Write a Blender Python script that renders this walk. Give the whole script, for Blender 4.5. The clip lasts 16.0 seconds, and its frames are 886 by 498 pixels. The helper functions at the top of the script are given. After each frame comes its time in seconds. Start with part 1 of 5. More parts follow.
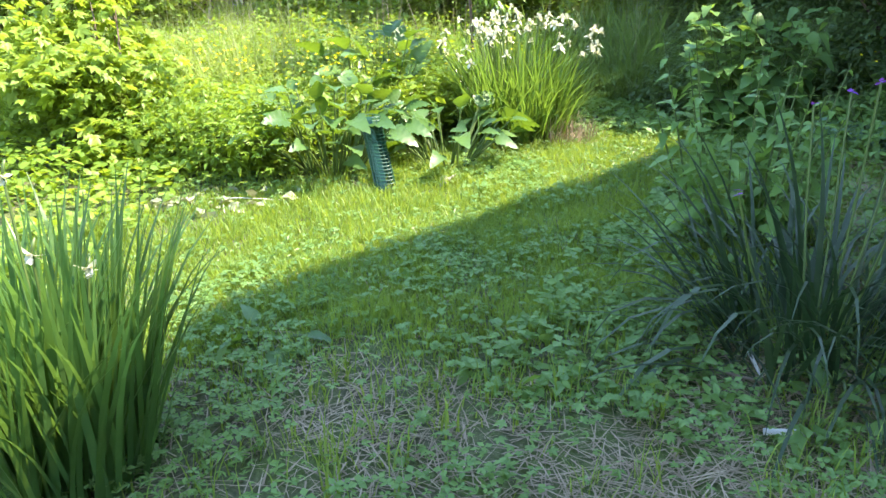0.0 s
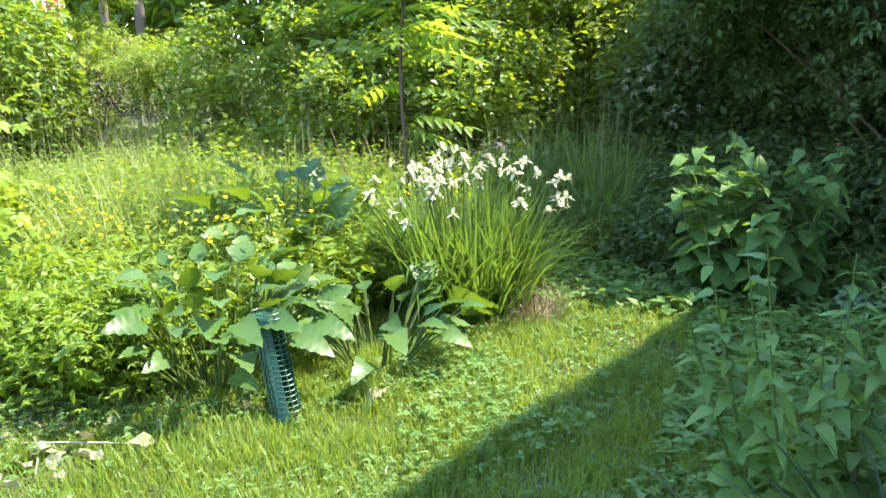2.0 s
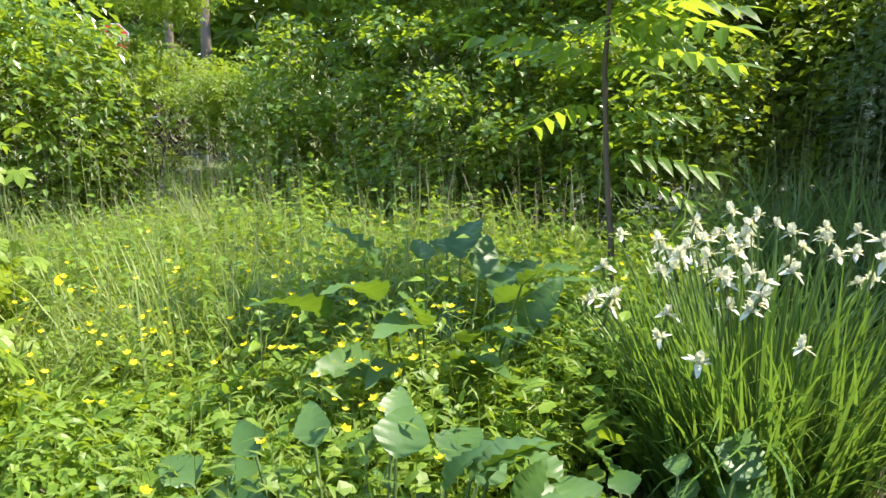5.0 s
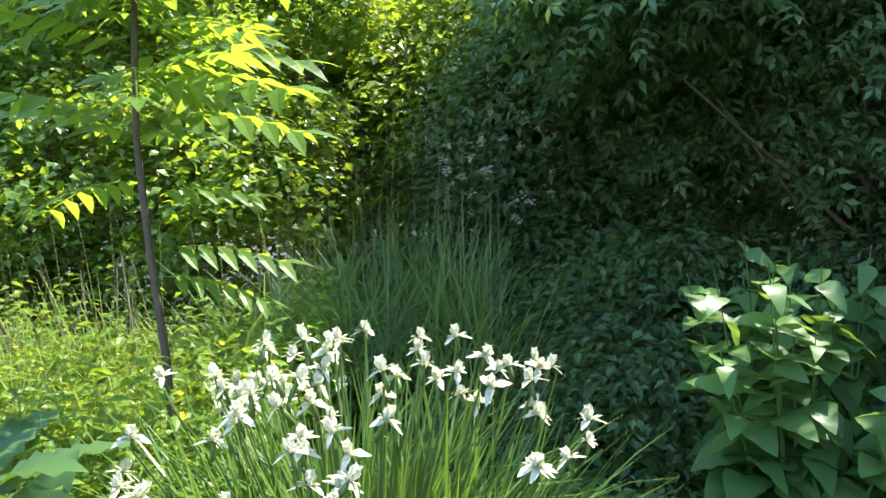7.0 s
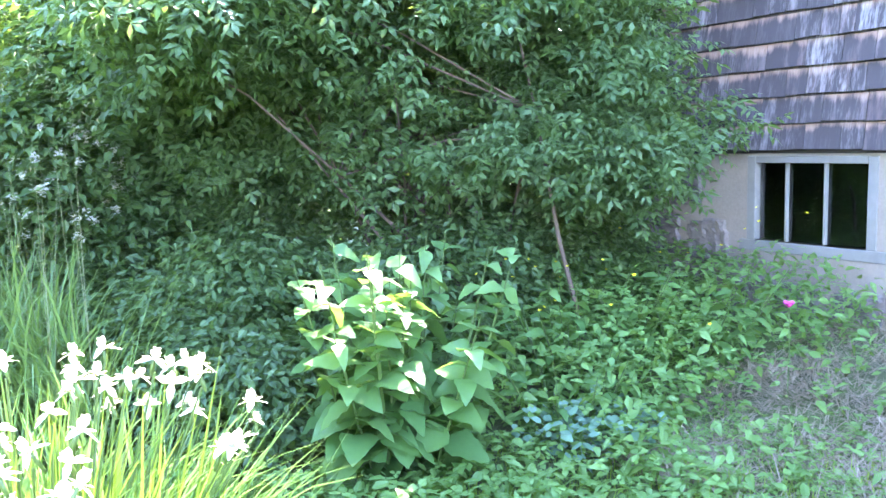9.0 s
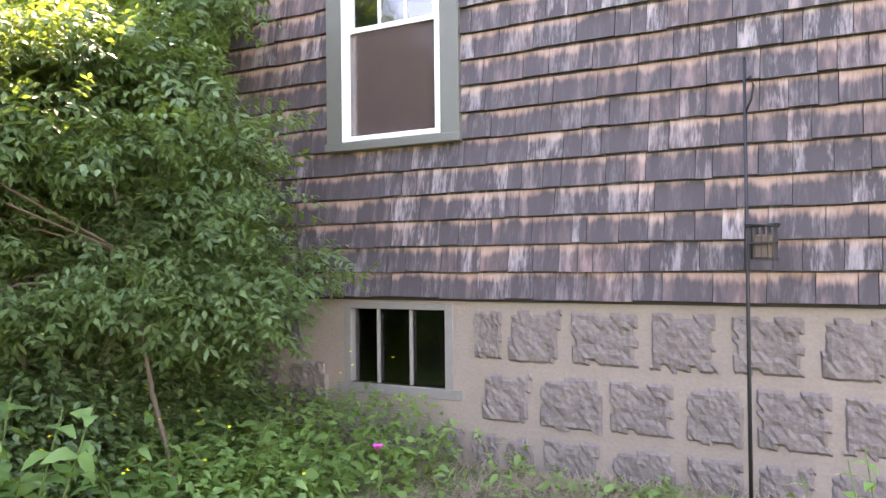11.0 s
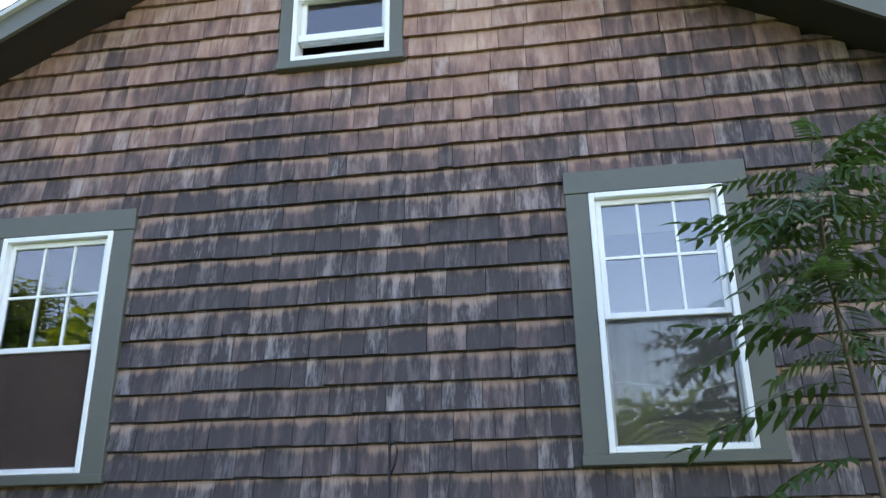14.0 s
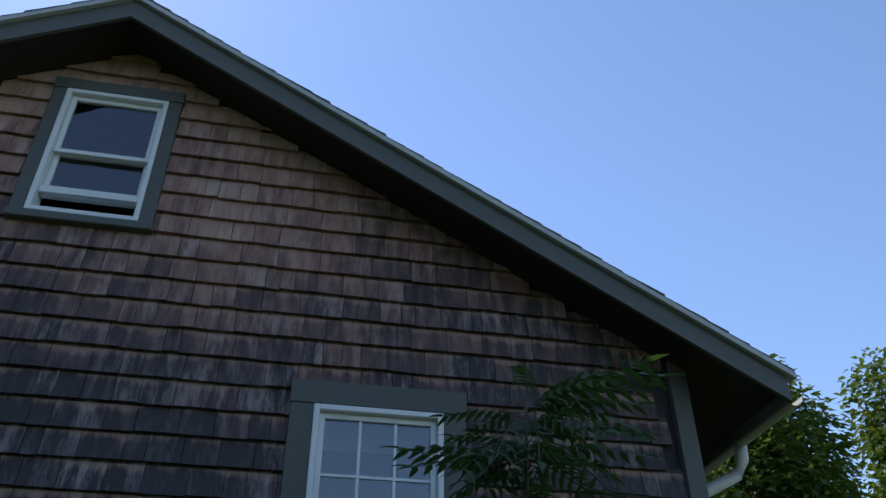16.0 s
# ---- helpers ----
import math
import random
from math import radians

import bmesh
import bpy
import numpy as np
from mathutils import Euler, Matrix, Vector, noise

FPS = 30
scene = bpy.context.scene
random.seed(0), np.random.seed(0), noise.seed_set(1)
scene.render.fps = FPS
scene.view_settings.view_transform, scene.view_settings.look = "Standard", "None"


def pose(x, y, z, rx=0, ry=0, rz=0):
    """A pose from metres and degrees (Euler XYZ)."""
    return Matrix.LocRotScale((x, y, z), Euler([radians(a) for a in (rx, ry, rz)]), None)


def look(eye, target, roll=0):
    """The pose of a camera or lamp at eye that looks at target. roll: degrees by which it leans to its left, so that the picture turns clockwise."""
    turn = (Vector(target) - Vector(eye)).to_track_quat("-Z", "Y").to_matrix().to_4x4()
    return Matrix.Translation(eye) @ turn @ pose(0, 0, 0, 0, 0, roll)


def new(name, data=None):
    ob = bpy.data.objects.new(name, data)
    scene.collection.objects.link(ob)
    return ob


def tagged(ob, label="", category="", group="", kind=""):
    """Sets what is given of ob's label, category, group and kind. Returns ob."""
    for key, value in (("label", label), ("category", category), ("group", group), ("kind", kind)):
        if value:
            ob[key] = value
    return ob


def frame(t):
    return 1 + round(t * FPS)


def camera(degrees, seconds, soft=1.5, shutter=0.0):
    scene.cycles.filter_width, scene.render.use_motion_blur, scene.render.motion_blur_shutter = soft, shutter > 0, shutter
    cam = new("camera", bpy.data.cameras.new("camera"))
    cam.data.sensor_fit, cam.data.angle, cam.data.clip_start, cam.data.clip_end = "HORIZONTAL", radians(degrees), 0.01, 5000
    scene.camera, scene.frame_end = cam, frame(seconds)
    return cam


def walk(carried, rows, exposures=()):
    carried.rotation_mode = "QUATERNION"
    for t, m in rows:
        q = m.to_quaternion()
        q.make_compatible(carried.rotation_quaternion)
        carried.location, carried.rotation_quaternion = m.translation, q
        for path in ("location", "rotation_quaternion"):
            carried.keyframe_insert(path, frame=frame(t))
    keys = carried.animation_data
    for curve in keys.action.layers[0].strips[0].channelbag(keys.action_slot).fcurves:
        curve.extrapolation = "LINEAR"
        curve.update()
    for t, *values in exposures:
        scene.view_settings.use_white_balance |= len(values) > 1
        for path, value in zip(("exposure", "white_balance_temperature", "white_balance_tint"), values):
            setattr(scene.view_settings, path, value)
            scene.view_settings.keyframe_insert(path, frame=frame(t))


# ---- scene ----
cam = camera(57.0, 16.0)
PATH = [
    (0, (0.343, 0.18, 1.252), (-0.55, 1.842, 0.588), -0.9),
    (0.5, (0.2, 0.489, 1.284), (-0.624, 2.194, 0.639), -0.7),
    (1, (0.088, 0.838, 1.307), (-0.703, 2.579, 0.721), -0.8),
    (1.5, (-0.067, 1.185, 1.354), (-0.842, 2.96, 0.857), -0.7),
    (2, (-0.291, 1.475, 1.388), (-1.072, 3.265, 0.955), -0.5),
    (2.5, (-0.523, 1.693, 1.361), (-1.33, 3.483, 0.984), -0.4),
    (3, (-0.802, 1.96, 1.347), (-1.692, 3.714, 0.983), -0.2),
    (3.2, (-0.917, 2.07, 1.354), (-1.847, 3.802, 0.988), -0.2),
    (5.3, (-1.769, 3.176, 1.287), (-2.666, 4.932, 0.955), -1.3),
    (5.5, (-1.76, 3.3, 1.29), (-2.587, 5.091, 0.961), -1.3),
    (6, (-1.739, 3.549, 1.348), (-2.383, 5.412, 1.012), -1.7),
    (6.5, (-1.771, 3.713, 1.392), (-2.121, 5.658, 1.084), -1.8),
    (7, (-1.777, 3.809, 1.403), (-1.784, 5.791, 1.134), -1.8),
    (7.5, (-1.872, 3.836, 1.403), (-1.553, 5.793, 1.142), -2.0),
    (8, (-1.966, 3.786, 1.403), (-1.378, 5.679, 1.141), -2.1),
    (8.5, (-2.088, 3.643, 1.406), (-1.261, 5.444, 1.138), -2.2),
    (9, (-2.178, 3.629, 1.413), (-1.094, 5.286, 1.137), -2.2),
    (9.5, (-2.221, 3.625, 1.447), (-0.888, 5.09, 1.173), -1.7),
    (10, (-2.223, 3.612, 1.446), (-0.703, 4.898, 1.252), -1.9),
    (10.2, (-2.195, 3.627, 1.447), (-0.622, 4.855, 1.31), -1.6),
    (12.5, (-2.042, 3.369, 1.64), (-0.166, 4.009, 1.9), -0.9),
    (13, (-2.064, 3.352, 1.696), (-0.162, 3.852, 2.061), -0.9),
    (13.5, (-2.074, 3.344, 1.734), (-0.187, 3.724, 2.275), -0.8),
    (14, (-2.106, 3.345, 1.785), (-0.26, 3.63, 2.5), -0.8),
    (14.5, (-2.109, 3.368, 1.835), (-0.31, 3.532, 2.693), -0.5),
    (15, (-2.085, 3.393, 1.839), (-0.364, 3.37, 2.857), -0.2),
    (15.5, (-2.052, 3.368, 1.82), (-0.42, 3.175, 2.959), -0.4),
    (16, (-2.054, 3.307, 1.807), (-0.455, 2.98, 2.963), -0.2),
]

EXPOSURES = [(0.0, 3.15, 7400, 10), (1.5, 3.05, 7300, 9), (3.0, 2.6, 7400, 8), (5.5, 2.35, 7300, 7), (7.0, 2.7, 6800, 8), (8.0, 3.6, 5900, 16), (8.5, 4.25, 5800, 19), (9.0, 5.15, 6300, 26), (10.0, 4.85, 9100, 42),
             (12.5, 3.55, 9900, 25), (13.0, 3.4, 9700, 25), (13.5, 3.75, 9700, 26), (14.0, 2.8, 8000, 20), (14.5, 2.6, 7300, 17), (15.0, 2.25, 6100, 15), (15.5, 1.1, 6200, 15), (16.0, 0.5, 6300, 14)]
walk(cam, [(t, look(eye, target, roll)) for t, eye, target, roll in PATH], EXPOSURES)

# ---- world, sun ----
SUN_ELEV = math.atan2(1.0, math.hypot(0.57, 0.37))
SUN_DIR = Vector((0.57, 0.37, 1.0)).normalized()
world = bpy.data.worlds.new("sky")
scene.world = world
world.use_nodes = True
wn = world.node_tree
sky = wn.nodes.new("ShaderNodeTexSky")
sky.sky_type = "NISHITA"
sky.sun_disc = False
sky.sun_elevation = SUN_ELEV
sky.sun_rotation = math.atan2(SUN_DIR.x, SUN_DIR.y)
sky.air_density, sky.dust_density, sky.ozone_density = 1.0, 0.1, 2.8
wn.nodes["Background"].inputs["Strength"].default_value = 0.15
wn.links.new(sky.outputs[0], wn.nodes["Background"].inputs["Color"])

sun_data = bpy.data.lights.new("sun", "SUN")
sun_data.energy, sun_data.angle, sun_data.color = 2.55, radians(0.6), (1.0, 0.95, 0.86)
sun = new("sun", sun_data)
sun.matrix_world = look(SUN_DIR * 60, (0, 0, 0))

# ---- materials ----


def material(name):
    m = bpy.data.materials.new(name)
    m.use_nodes = True
    n = m.node_tree.nodes
    return m, n, m.node_tree.links, n["Principled BSDF"]


def ramp(n, links, fac, stops):
    r = n.new("ShaderNodeValToRGB")
    while len(r.color_ramp.elements) < len(stops):
        r.color_ramp.elements.new(0.5)
    for e, (p, c) in zip(r.color_ramp.elements, stops):
        e.position, e.color = p, (*c, 1)
    links.new(fac, r.inputs[0])
    return r.outputs[0]


def noise_node(n, links, scale, detail=4.0, vector=None, rough=0.6):
    t = n.new("ShaderNodeTexNoise")
    t.inputs["Scale"].default_value, t.inputs["Detail"].default_value = scale, detail
    t.inputs["Roughness"].default_value = rough
    if vector is None:
        vector = n.new("ShaderNodeNewGeometry").outputs["Position"]
    links.new(vector, t.inputs["Vector"])
    return t.outputs["Fac"]


def mixed(n, links, fac, a, b, mode="MIX"):
    m = n.new("ShaderNodeMix")
    m.data_type, m.blend_type = "RGBA", mode
    for value, socket in ((fac, m.inputs[0]), (a, m.inputs[6]), (b, m.inputs[7])):
        if isinstance(value, (int, float)):
            socket.default_value = value
        elif isinstance(value, tuple):
            socket.default_value = (*value, 1)
        else:
            links.new(value, socket)
    return m.outputs[2]


def maths(n, links, op, a, b=0.0, c=0.0):
    m = n.new("ShaderNodeMath")
    m.operation = op
    for value, socket in zip((a, b, c), m.inputs):
        if isinstance(value, (int, float)):
            socket.default_value = value
        else:
            links.new(value, socket)
    return m.outputs[0]


def bumped(n, links, bsdf, height, strength=0.3, distance=0.01):
    b = n.new("ShaderNodeBump")
    b.inputs["Strength"].default_value, b.inputs["Distance"].default_value = strength, distance
    links.new(height, b.inputs["Height"])
    links.new(b.outputs[0], bsdf.inputs["Normal"])


def leaf_mat(name, dark, light, glow, through_share=0.4, rough=0.42, per="island", spec=0.28):
    """Living leaf: two-tone by leaf, blotched, and letting sunlight through."""
    m, n, links, bsdf = material(name)
    if per == "island":
        rnd = n.new("ShaderNodeNewGeometry").outputs["Random Per Island"]
    else:
        rnd = n.new("ShaderNodeObjectInfo").outputs["Random"]
    blotch = noise_node(n, links, 35.0, 3.0)
    patch = noise_node(n, links, 1.3, 2.0)
    f = maths(n, links, "MULTIPLY_ADD", rnd, 0.55, maths(n, links, "MULTIPLY_ADD", blotch, 0.35, maths(n, links, "MULTIPLY_ADD", patch, 0.5, -0.2)))
    col = mixed(n, links, f, dark, light)
    links.new(col, bsdf.inputs["Base Color"])
    bsdf.inputs["Roughness"].default_value = rough
    bsdf.inputs["Specular IOR Level"].default_value = spec
    tr = n.new("ShaderNodeBsdfTranslucent")
    links.new(mixed(n, links, f, tuple(0.7 * c for c in glow), glow), tr.inputs["Color"])
    mix = n.new("ShaderNodeMixShader")
    mix.inputs[0].default_value = through_share
    links.new(bsdf.outputs[0], mix.inputs[1])
    links.new(tr.outputs[0], mix.inputs[2])
    links.new(mix.outputs[0], n["Material Output"].inputs[0])
    bumped(n, links, bsdf, blotch, 0.25, 0.004)
    return m


def plain_mat(name, a, b, scale=20.0, rough=0.6, bump=0.2, metal=0.0):
    m, n, links, bsdf = material(name)
    f1 = noise_node(n, links, scale, 5.0)
    f2 = noise_node(n, links, scale * 0.12, 3.0)
    f = maths(n, links, "MULTIPLY_ADD", f1, 0.6, maths(n, links, "MULTIPLY", f2, 0.5))
    links.new(mixed(n, links, f, a, b), bsdf.inputs["Base Color"])
    bsdf.inputs["Roughness"].default_value, bsdf.inputs["Metallic"].default_value = rough, metal
    bumped(n, links, bsdf, f1, bump, 0.006)
    return m


MEADOW = leaf_mat("meadow_leaf", (0.055, 0.135, 0.014), (0.24, 0.34, 0.05), (0.42, 0.56, 0.04))
MEADOW_BLADE = leaf_mat("meadow_blade", (0.08, 0.14, 0.018), (0.22, 0.29, 0.06), (0.42, 0.54, 0.07))
PALE_GRASS = leaf_mat("pale_tall_grass", (0.11, 0.16, 0.04), (0.31, 0.37, 0.13), (0.44, 0.54, 0.10))
LAWN = leaf_mat("lawn_blade", (0.045, 0.125, 0.014), (0.22, 0.30, 0.06), (0.46, 0.58, 0.06))
DRY = leaf_mat("dry_blade", (0.17, 0.12, 0.08), (0.48, 0.38, 0.26), (0.25, 0.2, 0.1), 0.2, 0.7)
WEED = leaf_mat("weed_leaf", (0.06, 0.145, 0.035), (0.19, 0.32, 0.10), (0.30, 0.44, 0.06))
HEDGE = leaf_mat("bramble_leaf", (0.03, 0.085, 0.015), (0.20, 0.30, 0.06), (0.50, 0.64, 0.04), 0.42, 0.33, "island", 0.45)
FARGREEN = leaf_mat("far_leaf", (0.08, 0.14, 0.015), (0.24, 0.33, 0.04), (0.46, 0.6, 0.05), 0.42)
# Leaf tones darkened to carry the deep shade in and under the elder.
ELDER = leaf_mat("elder_leaf_shade_toned", (0.016, 0.048, 0.018), (0.125, 0.20, 0.085), (0.30, 0.44, 0.06), 0.35, 0.42, "island", 0.32)
CEDAR = leaf_mat("cedar_leaf", (0.025, 0.06, 0.012), (0.12, 0.18, 0.035), (0.26, 0.36, 0.04), 0.25, 0.45)
LIME = leaf_mat("lime_leaf", (0.09, 0.18, 0.02), (0.27, 0.35, 0.05), (0.44, 0.56, 0.05), 0.42)
SAPLING = leaf_mat("sapling_leaf", (0.05, 0.125, 0.02), (0.15, 0.25, 0.05), (0.46, 0.62, 0.05), 0.5)
PURPLE_LEAF = leaf_mat("purple_leaf", (0.03, 0.012, 0.03), (0.09, 0.035, 0.08), (0.14, 0.04, 0.10), 0.3)
SUMAC = leaf_mat("sumac_leaf", (0.02, 0.05, 0.015), (0.05, 0.09, 0.028), (0.10, 0.18, 0.03), 0.3)
IRIS_LEAF = leaf_mat("iris_blade", (0.03, 0.09, 0.014), (0.15, 0.25, 0.06), (0.26, 0.42, 0.05), 0.34, 0.35, "object")
IRIS_FIELD = leaf_mat("iris_blade_mass", (0.03, 0.09, 0.014), (0.15, 0.25, 0.06), (0.26, 0.42, 0.05), 0.34, 0.35)
BLUE_BLADE = leaf_mat("bluish_blade", (0.025, 0.075, 0.02), (0.085, 0.165, 0.05), (0.18, 0.33, 0.05), 0.38, 0.35, "object")
BLUE_FIELD = leaf_mat("bluish_blade_mass", (0.025, 0.075, 0.02), (0.085, 0.165, 0.05), (0.18, 0.33, 0.05), 0.36, 0.35)
HAY = leaf_mat("tall_grass_blade", (0.05, 0.115, 0.03), (0.19, 0.28, 0.10), (0.34, 0.46, 0.08), 0.4, 0.4)
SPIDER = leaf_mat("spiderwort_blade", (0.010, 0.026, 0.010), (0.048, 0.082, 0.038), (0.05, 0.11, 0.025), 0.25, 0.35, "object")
BIG = leaf_mat("broad_leaf", (0.028, 0.085, 0.018), (0.10, 0.18, 0.055), (0.26, 0.42, 0.03), 0.26, 0.40, "object", 0.35)
BIGBLUE = leaf_mat("heart_leaf", (0.045, 0.12, 0.035), (0.15, 0.26, 0.08), (0.30, 0.48, 0.06), 0.35, 0.4, "object")
BALM = leaf_mat("herb_leaf", (0.07, 0.17, 0.045), (0.20, 0.33, 0.10), (0.34, 0.52, 0.07), 0.38, 0.4, "object")
PALE = leaf_mat("glaucous_leaf", (0.07, 0.15, 0.08), (0.16, 0.26, 0.17), (0.22, 0.34, 0.16), 0.25)
WILTED = leaf_mat("wilted_leaf", (0.2, 0.22, 0.13), (0.42, 0.42, 0.30), (0.3, 0.3, 0.15), 0.3, 0.6)
PETAL = leaf_mat("white_petal", (0.68, 0.67, 0.54), (0.84, 0.83, 0.72), (0.80, 0.78, 0.55), 0.4, 0.5, "object")
PETAL_YELLOW = leaf_mat("cream_petal", (0.7, 0.62, 0.16), (0.8, 0.72, 0.3), (0.8, 0.7, 0.2), 0.35, 0.5, "object")
YELLOW = leaf_mat("yellow_petal", (0.78, 0.64, 0.02), (0.88, 0.76, 0.04), (0.8, 0.7, 0.03), 0.3, 0.3)
PURPLE = leaf_mat("purple_petal", (0.2, 0.06, 0.42), (0.36, 0.12, 0.6), (0.4, 0.1, 0.6), 0.35, 0.5)
PINK = leaf_mat("pink_petal", (0.6, 0.05, 0.28), (0.75, 0.12, 0.4), (0.7, 0.1, 0.4), 0.35, 0.5)
PLUME = leaf_mat("white_blossom", (0.6, 0.54, 0.42), (0.82, 0.76, 0.62), (0.6, 0.6, 0.5), 0.3, 0.7)
SEED = leaf_mat("seed_head", (0.18, 0.20, 0.08), (0.36, 0.36, 0.19), (0.4, 0.4, 0.2), 0.35, 0.7)
STEM = plain_mat("green_stem", (0.04, 0.075, 0.015), (0.10, 0.15, 0.035), 30, 0.5)
BARK = plain_mat("bark", (0.05, 0.032, 0.022), (0.15, 0.10, 0.07), 40, 0.85, 0.6)
TWIG = plain_mat("dead_twig", (0.14, 0.09, 0.07), (0.33, 0.25, 0.2), 40, 0.85, 0.4)
STICK = plain_mat("pale_stick", (0.4, 0.37, 0.32), (0.62, 0.6, 0.55), 40, 0.8, 0.4)


def soil_mat():
    m, n, links, bsdf = material("soil")
    f1, f2, f3 = noise_node(n, links, 60, 6), noise_node(n, links, 5, 4), noise_node(n, links, 0.8, 3)
    dirt = ramp(n, links, f1, [(0.3, (0.035, 0.026, 0.018)), (0.55, (0.10, 0.078, 0.052)), (0.75, (0.2, 0.165, 0.115))])
    moss = mixed(n, links, f1, (0.04, 0.07, 0.012), (0.11, 0.16, 0.03))
    k = maths(n, links, "MULTIPLY_ADD", f2, 2.2, maths(n, links, "MULTIPLY_ADD", f3, 1.2, -1.0))
    kk = n.new("ShaderNodeClamp")
    links.new(k, kk.inputs[0])
    links.new(mixed(n, links, kk.outputs[0], dirt, moss), bsdf.inputs["Base Color"])
    bsdf.inputs["Roughness"].default_value = 0.95
    bumped(n, links, bsdf, f1, 0.8, 0.03)
    return m


SOIL = soil_mat()
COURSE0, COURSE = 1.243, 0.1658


def shingle_mat(name, per):
    """Weathered cedar: pale tan under the course above, grey to black streaks down to the butt."""
    m, n, links, bsdf = material(name)
    geo = n.new("ShaderNodeNewGeometry")
    sep = n.new("ShaderNodeSeparateXYZ")
    links.new(geo.outputs["Position"], sep.inputs[0])
    rnd = geo.outputs["Random Per Island"] if per == "island" else n.new("ShaderNodeObjectInfo").outputs["Random"]
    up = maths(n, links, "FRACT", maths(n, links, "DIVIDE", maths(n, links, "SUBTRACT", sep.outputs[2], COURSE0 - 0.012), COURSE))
    own = n.new("ShaderNodeCombineXYZ")
    links.new(maths(n, links, "MULTIPLY", rnd, 9.0), own.inputs[0])
    shift = n.new("ShaderNodeVectorMath")
    links.new(geo.outputs["Position"], shift.inputs[0])
    links.new(own.outputs[0], shift.inputs[1])
    stretch = n.new("ShaderNodeMapping")
    stretch.inputs["Scale"].default_value = (1.0, 1.0, 0.04)
    links.new(shift.outputs[0], stretch.inputs[0])
    grain = noise_node(n, links, 95, 3, stretch.outputs[0])
    stretch2 = n.new("ShaderNodeMapping")
    stretch2.inputs["Scale"].default_value = (1.0, 1.0, 0.13)
    links.new(shift.outputs[0], stretch2.inputs[0])
    streak = noise_node(n, links, 14, 5, stretch2.outputs[0], 0.62)
    broad = noise_node(n, links, 0.7, 3)
    high = maths(n, links, "MULTIPLY", maths(n, links, "SUBTRACT", sep.outputs[2], 3.9), 0.34)
    # slate and brown face, darker low on the wall, redder and paler towards the gable
    w = maths(n, links, "MULTIPLY_ADD", streak, 1.25, maths(n, links, "MULTIPLY_ADD", rnd, 0.30, -0.72))
    w = maths(n, links, "ADD", w, maths(n, links, "MULTIPLY_ADD", broad, 1.1, -0.42))
    w = maths(n, links, "ADD", w, maths(n, links, "MAXIMUM", high, -0.20))
    col = ramp(n, links, w, [(0.05, (0.048, 0.036, 0.037)), (0.28, (0.100, 0.061, 0.055)), (0.50, (0.205, 0.108, 0.086)),
                             (0.75, (0.36, 0.195, 0.145)), (1.0, (0.50, 0.31, 0.225))])
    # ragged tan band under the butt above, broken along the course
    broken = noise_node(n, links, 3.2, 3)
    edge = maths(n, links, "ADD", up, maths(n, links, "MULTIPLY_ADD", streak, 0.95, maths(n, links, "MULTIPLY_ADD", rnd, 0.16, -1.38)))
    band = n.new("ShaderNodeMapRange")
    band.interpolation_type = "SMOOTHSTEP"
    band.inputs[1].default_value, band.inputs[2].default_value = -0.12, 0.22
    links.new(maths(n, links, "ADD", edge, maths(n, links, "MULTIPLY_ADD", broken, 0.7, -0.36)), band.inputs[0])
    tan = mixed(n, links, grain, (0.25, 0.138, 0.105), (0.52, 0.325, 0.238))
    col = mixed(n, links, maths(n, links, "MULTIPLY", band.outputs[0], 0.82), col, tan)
    # silvery run-off on the lower face, on some shingles far more than on others
    run = n.new("ShaderNodeMapRange")
    run.inputs[1].default_value, run.inputs[2].default_value = 0.53, 0.70
    links.new(maths(n, links, "MULTIPLY_ADD", grain, 0.40, maths(n, links, "MULTIPLY", streak, 0.72)), run.inputs[0])
    some = maths(n, links, "FRACT", maths(n, links, "MULTIPLY", rnd, 7.31))
    worn = maths(n, links, "MULTIPLY", run.outputs[0], maths(n, links, "MULTIPLY_ADD", maths(n, links, "POWER", some, 2.0), 0.5, 0.06))
    col = mixed(n, links, worn, col, (0.45, 0.40, 0.385))
    col = mixed(n, links, maths(n, links, "MULTIPLY", grain, 0.18), col, (0.03, 0.025, 0.026))
    links.new(col, bsdf.inputs["Base Color"])
    bsdf.inputs["Roughness"].default_value = 0.78
    bumped(n, links, bsdf, grain, 0.25, 0.005)
    return m


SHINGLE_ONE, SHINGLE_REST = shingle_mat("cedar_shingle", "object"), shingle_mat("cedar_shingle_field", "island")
TRIM = plain_mat("dark_green_trim_paint", (0.078, 0.078, 0.064), (0.112, 0.112, 0.092), 12, 0.55, 0.1)
WHITE = plain_mat("white_window_paint", (0.70, 0.70, 0.68), (0.84, 0.84, 0.82), 25, 0.45, 0.08)
# Near-black brown: the roof underside's shade is put into this base colour.
SOFFIT = plain_mat("soffit_shade_brown", (0.018, 0.014, 0.012), (0.034, 0.026, 0.022), 14, 0.7, 0.15)
MORTAR = plain_mat("mortar", (0.15, 0.115, 0.09), (0.28, 0.222, 0.178), 45, 0.95, 0.6)
STONE = plain_mat("rough_granite", (0.016, 0.013, 0.012), (0.25, 0.198, 0.172), 40, 0.9, 1.0)
ROOFING = plain_mat("asphalt_roofing", (0.05, 0.05, 0.05), (0.14, 0.135, 0.13), 90, 0.95, 0.6)
EDGE = plain_mat("pale_drip_edge", (0.35, 0.36, 0.34), (0.5, 0.5, 0.47), 20, 0.5, 0.1)
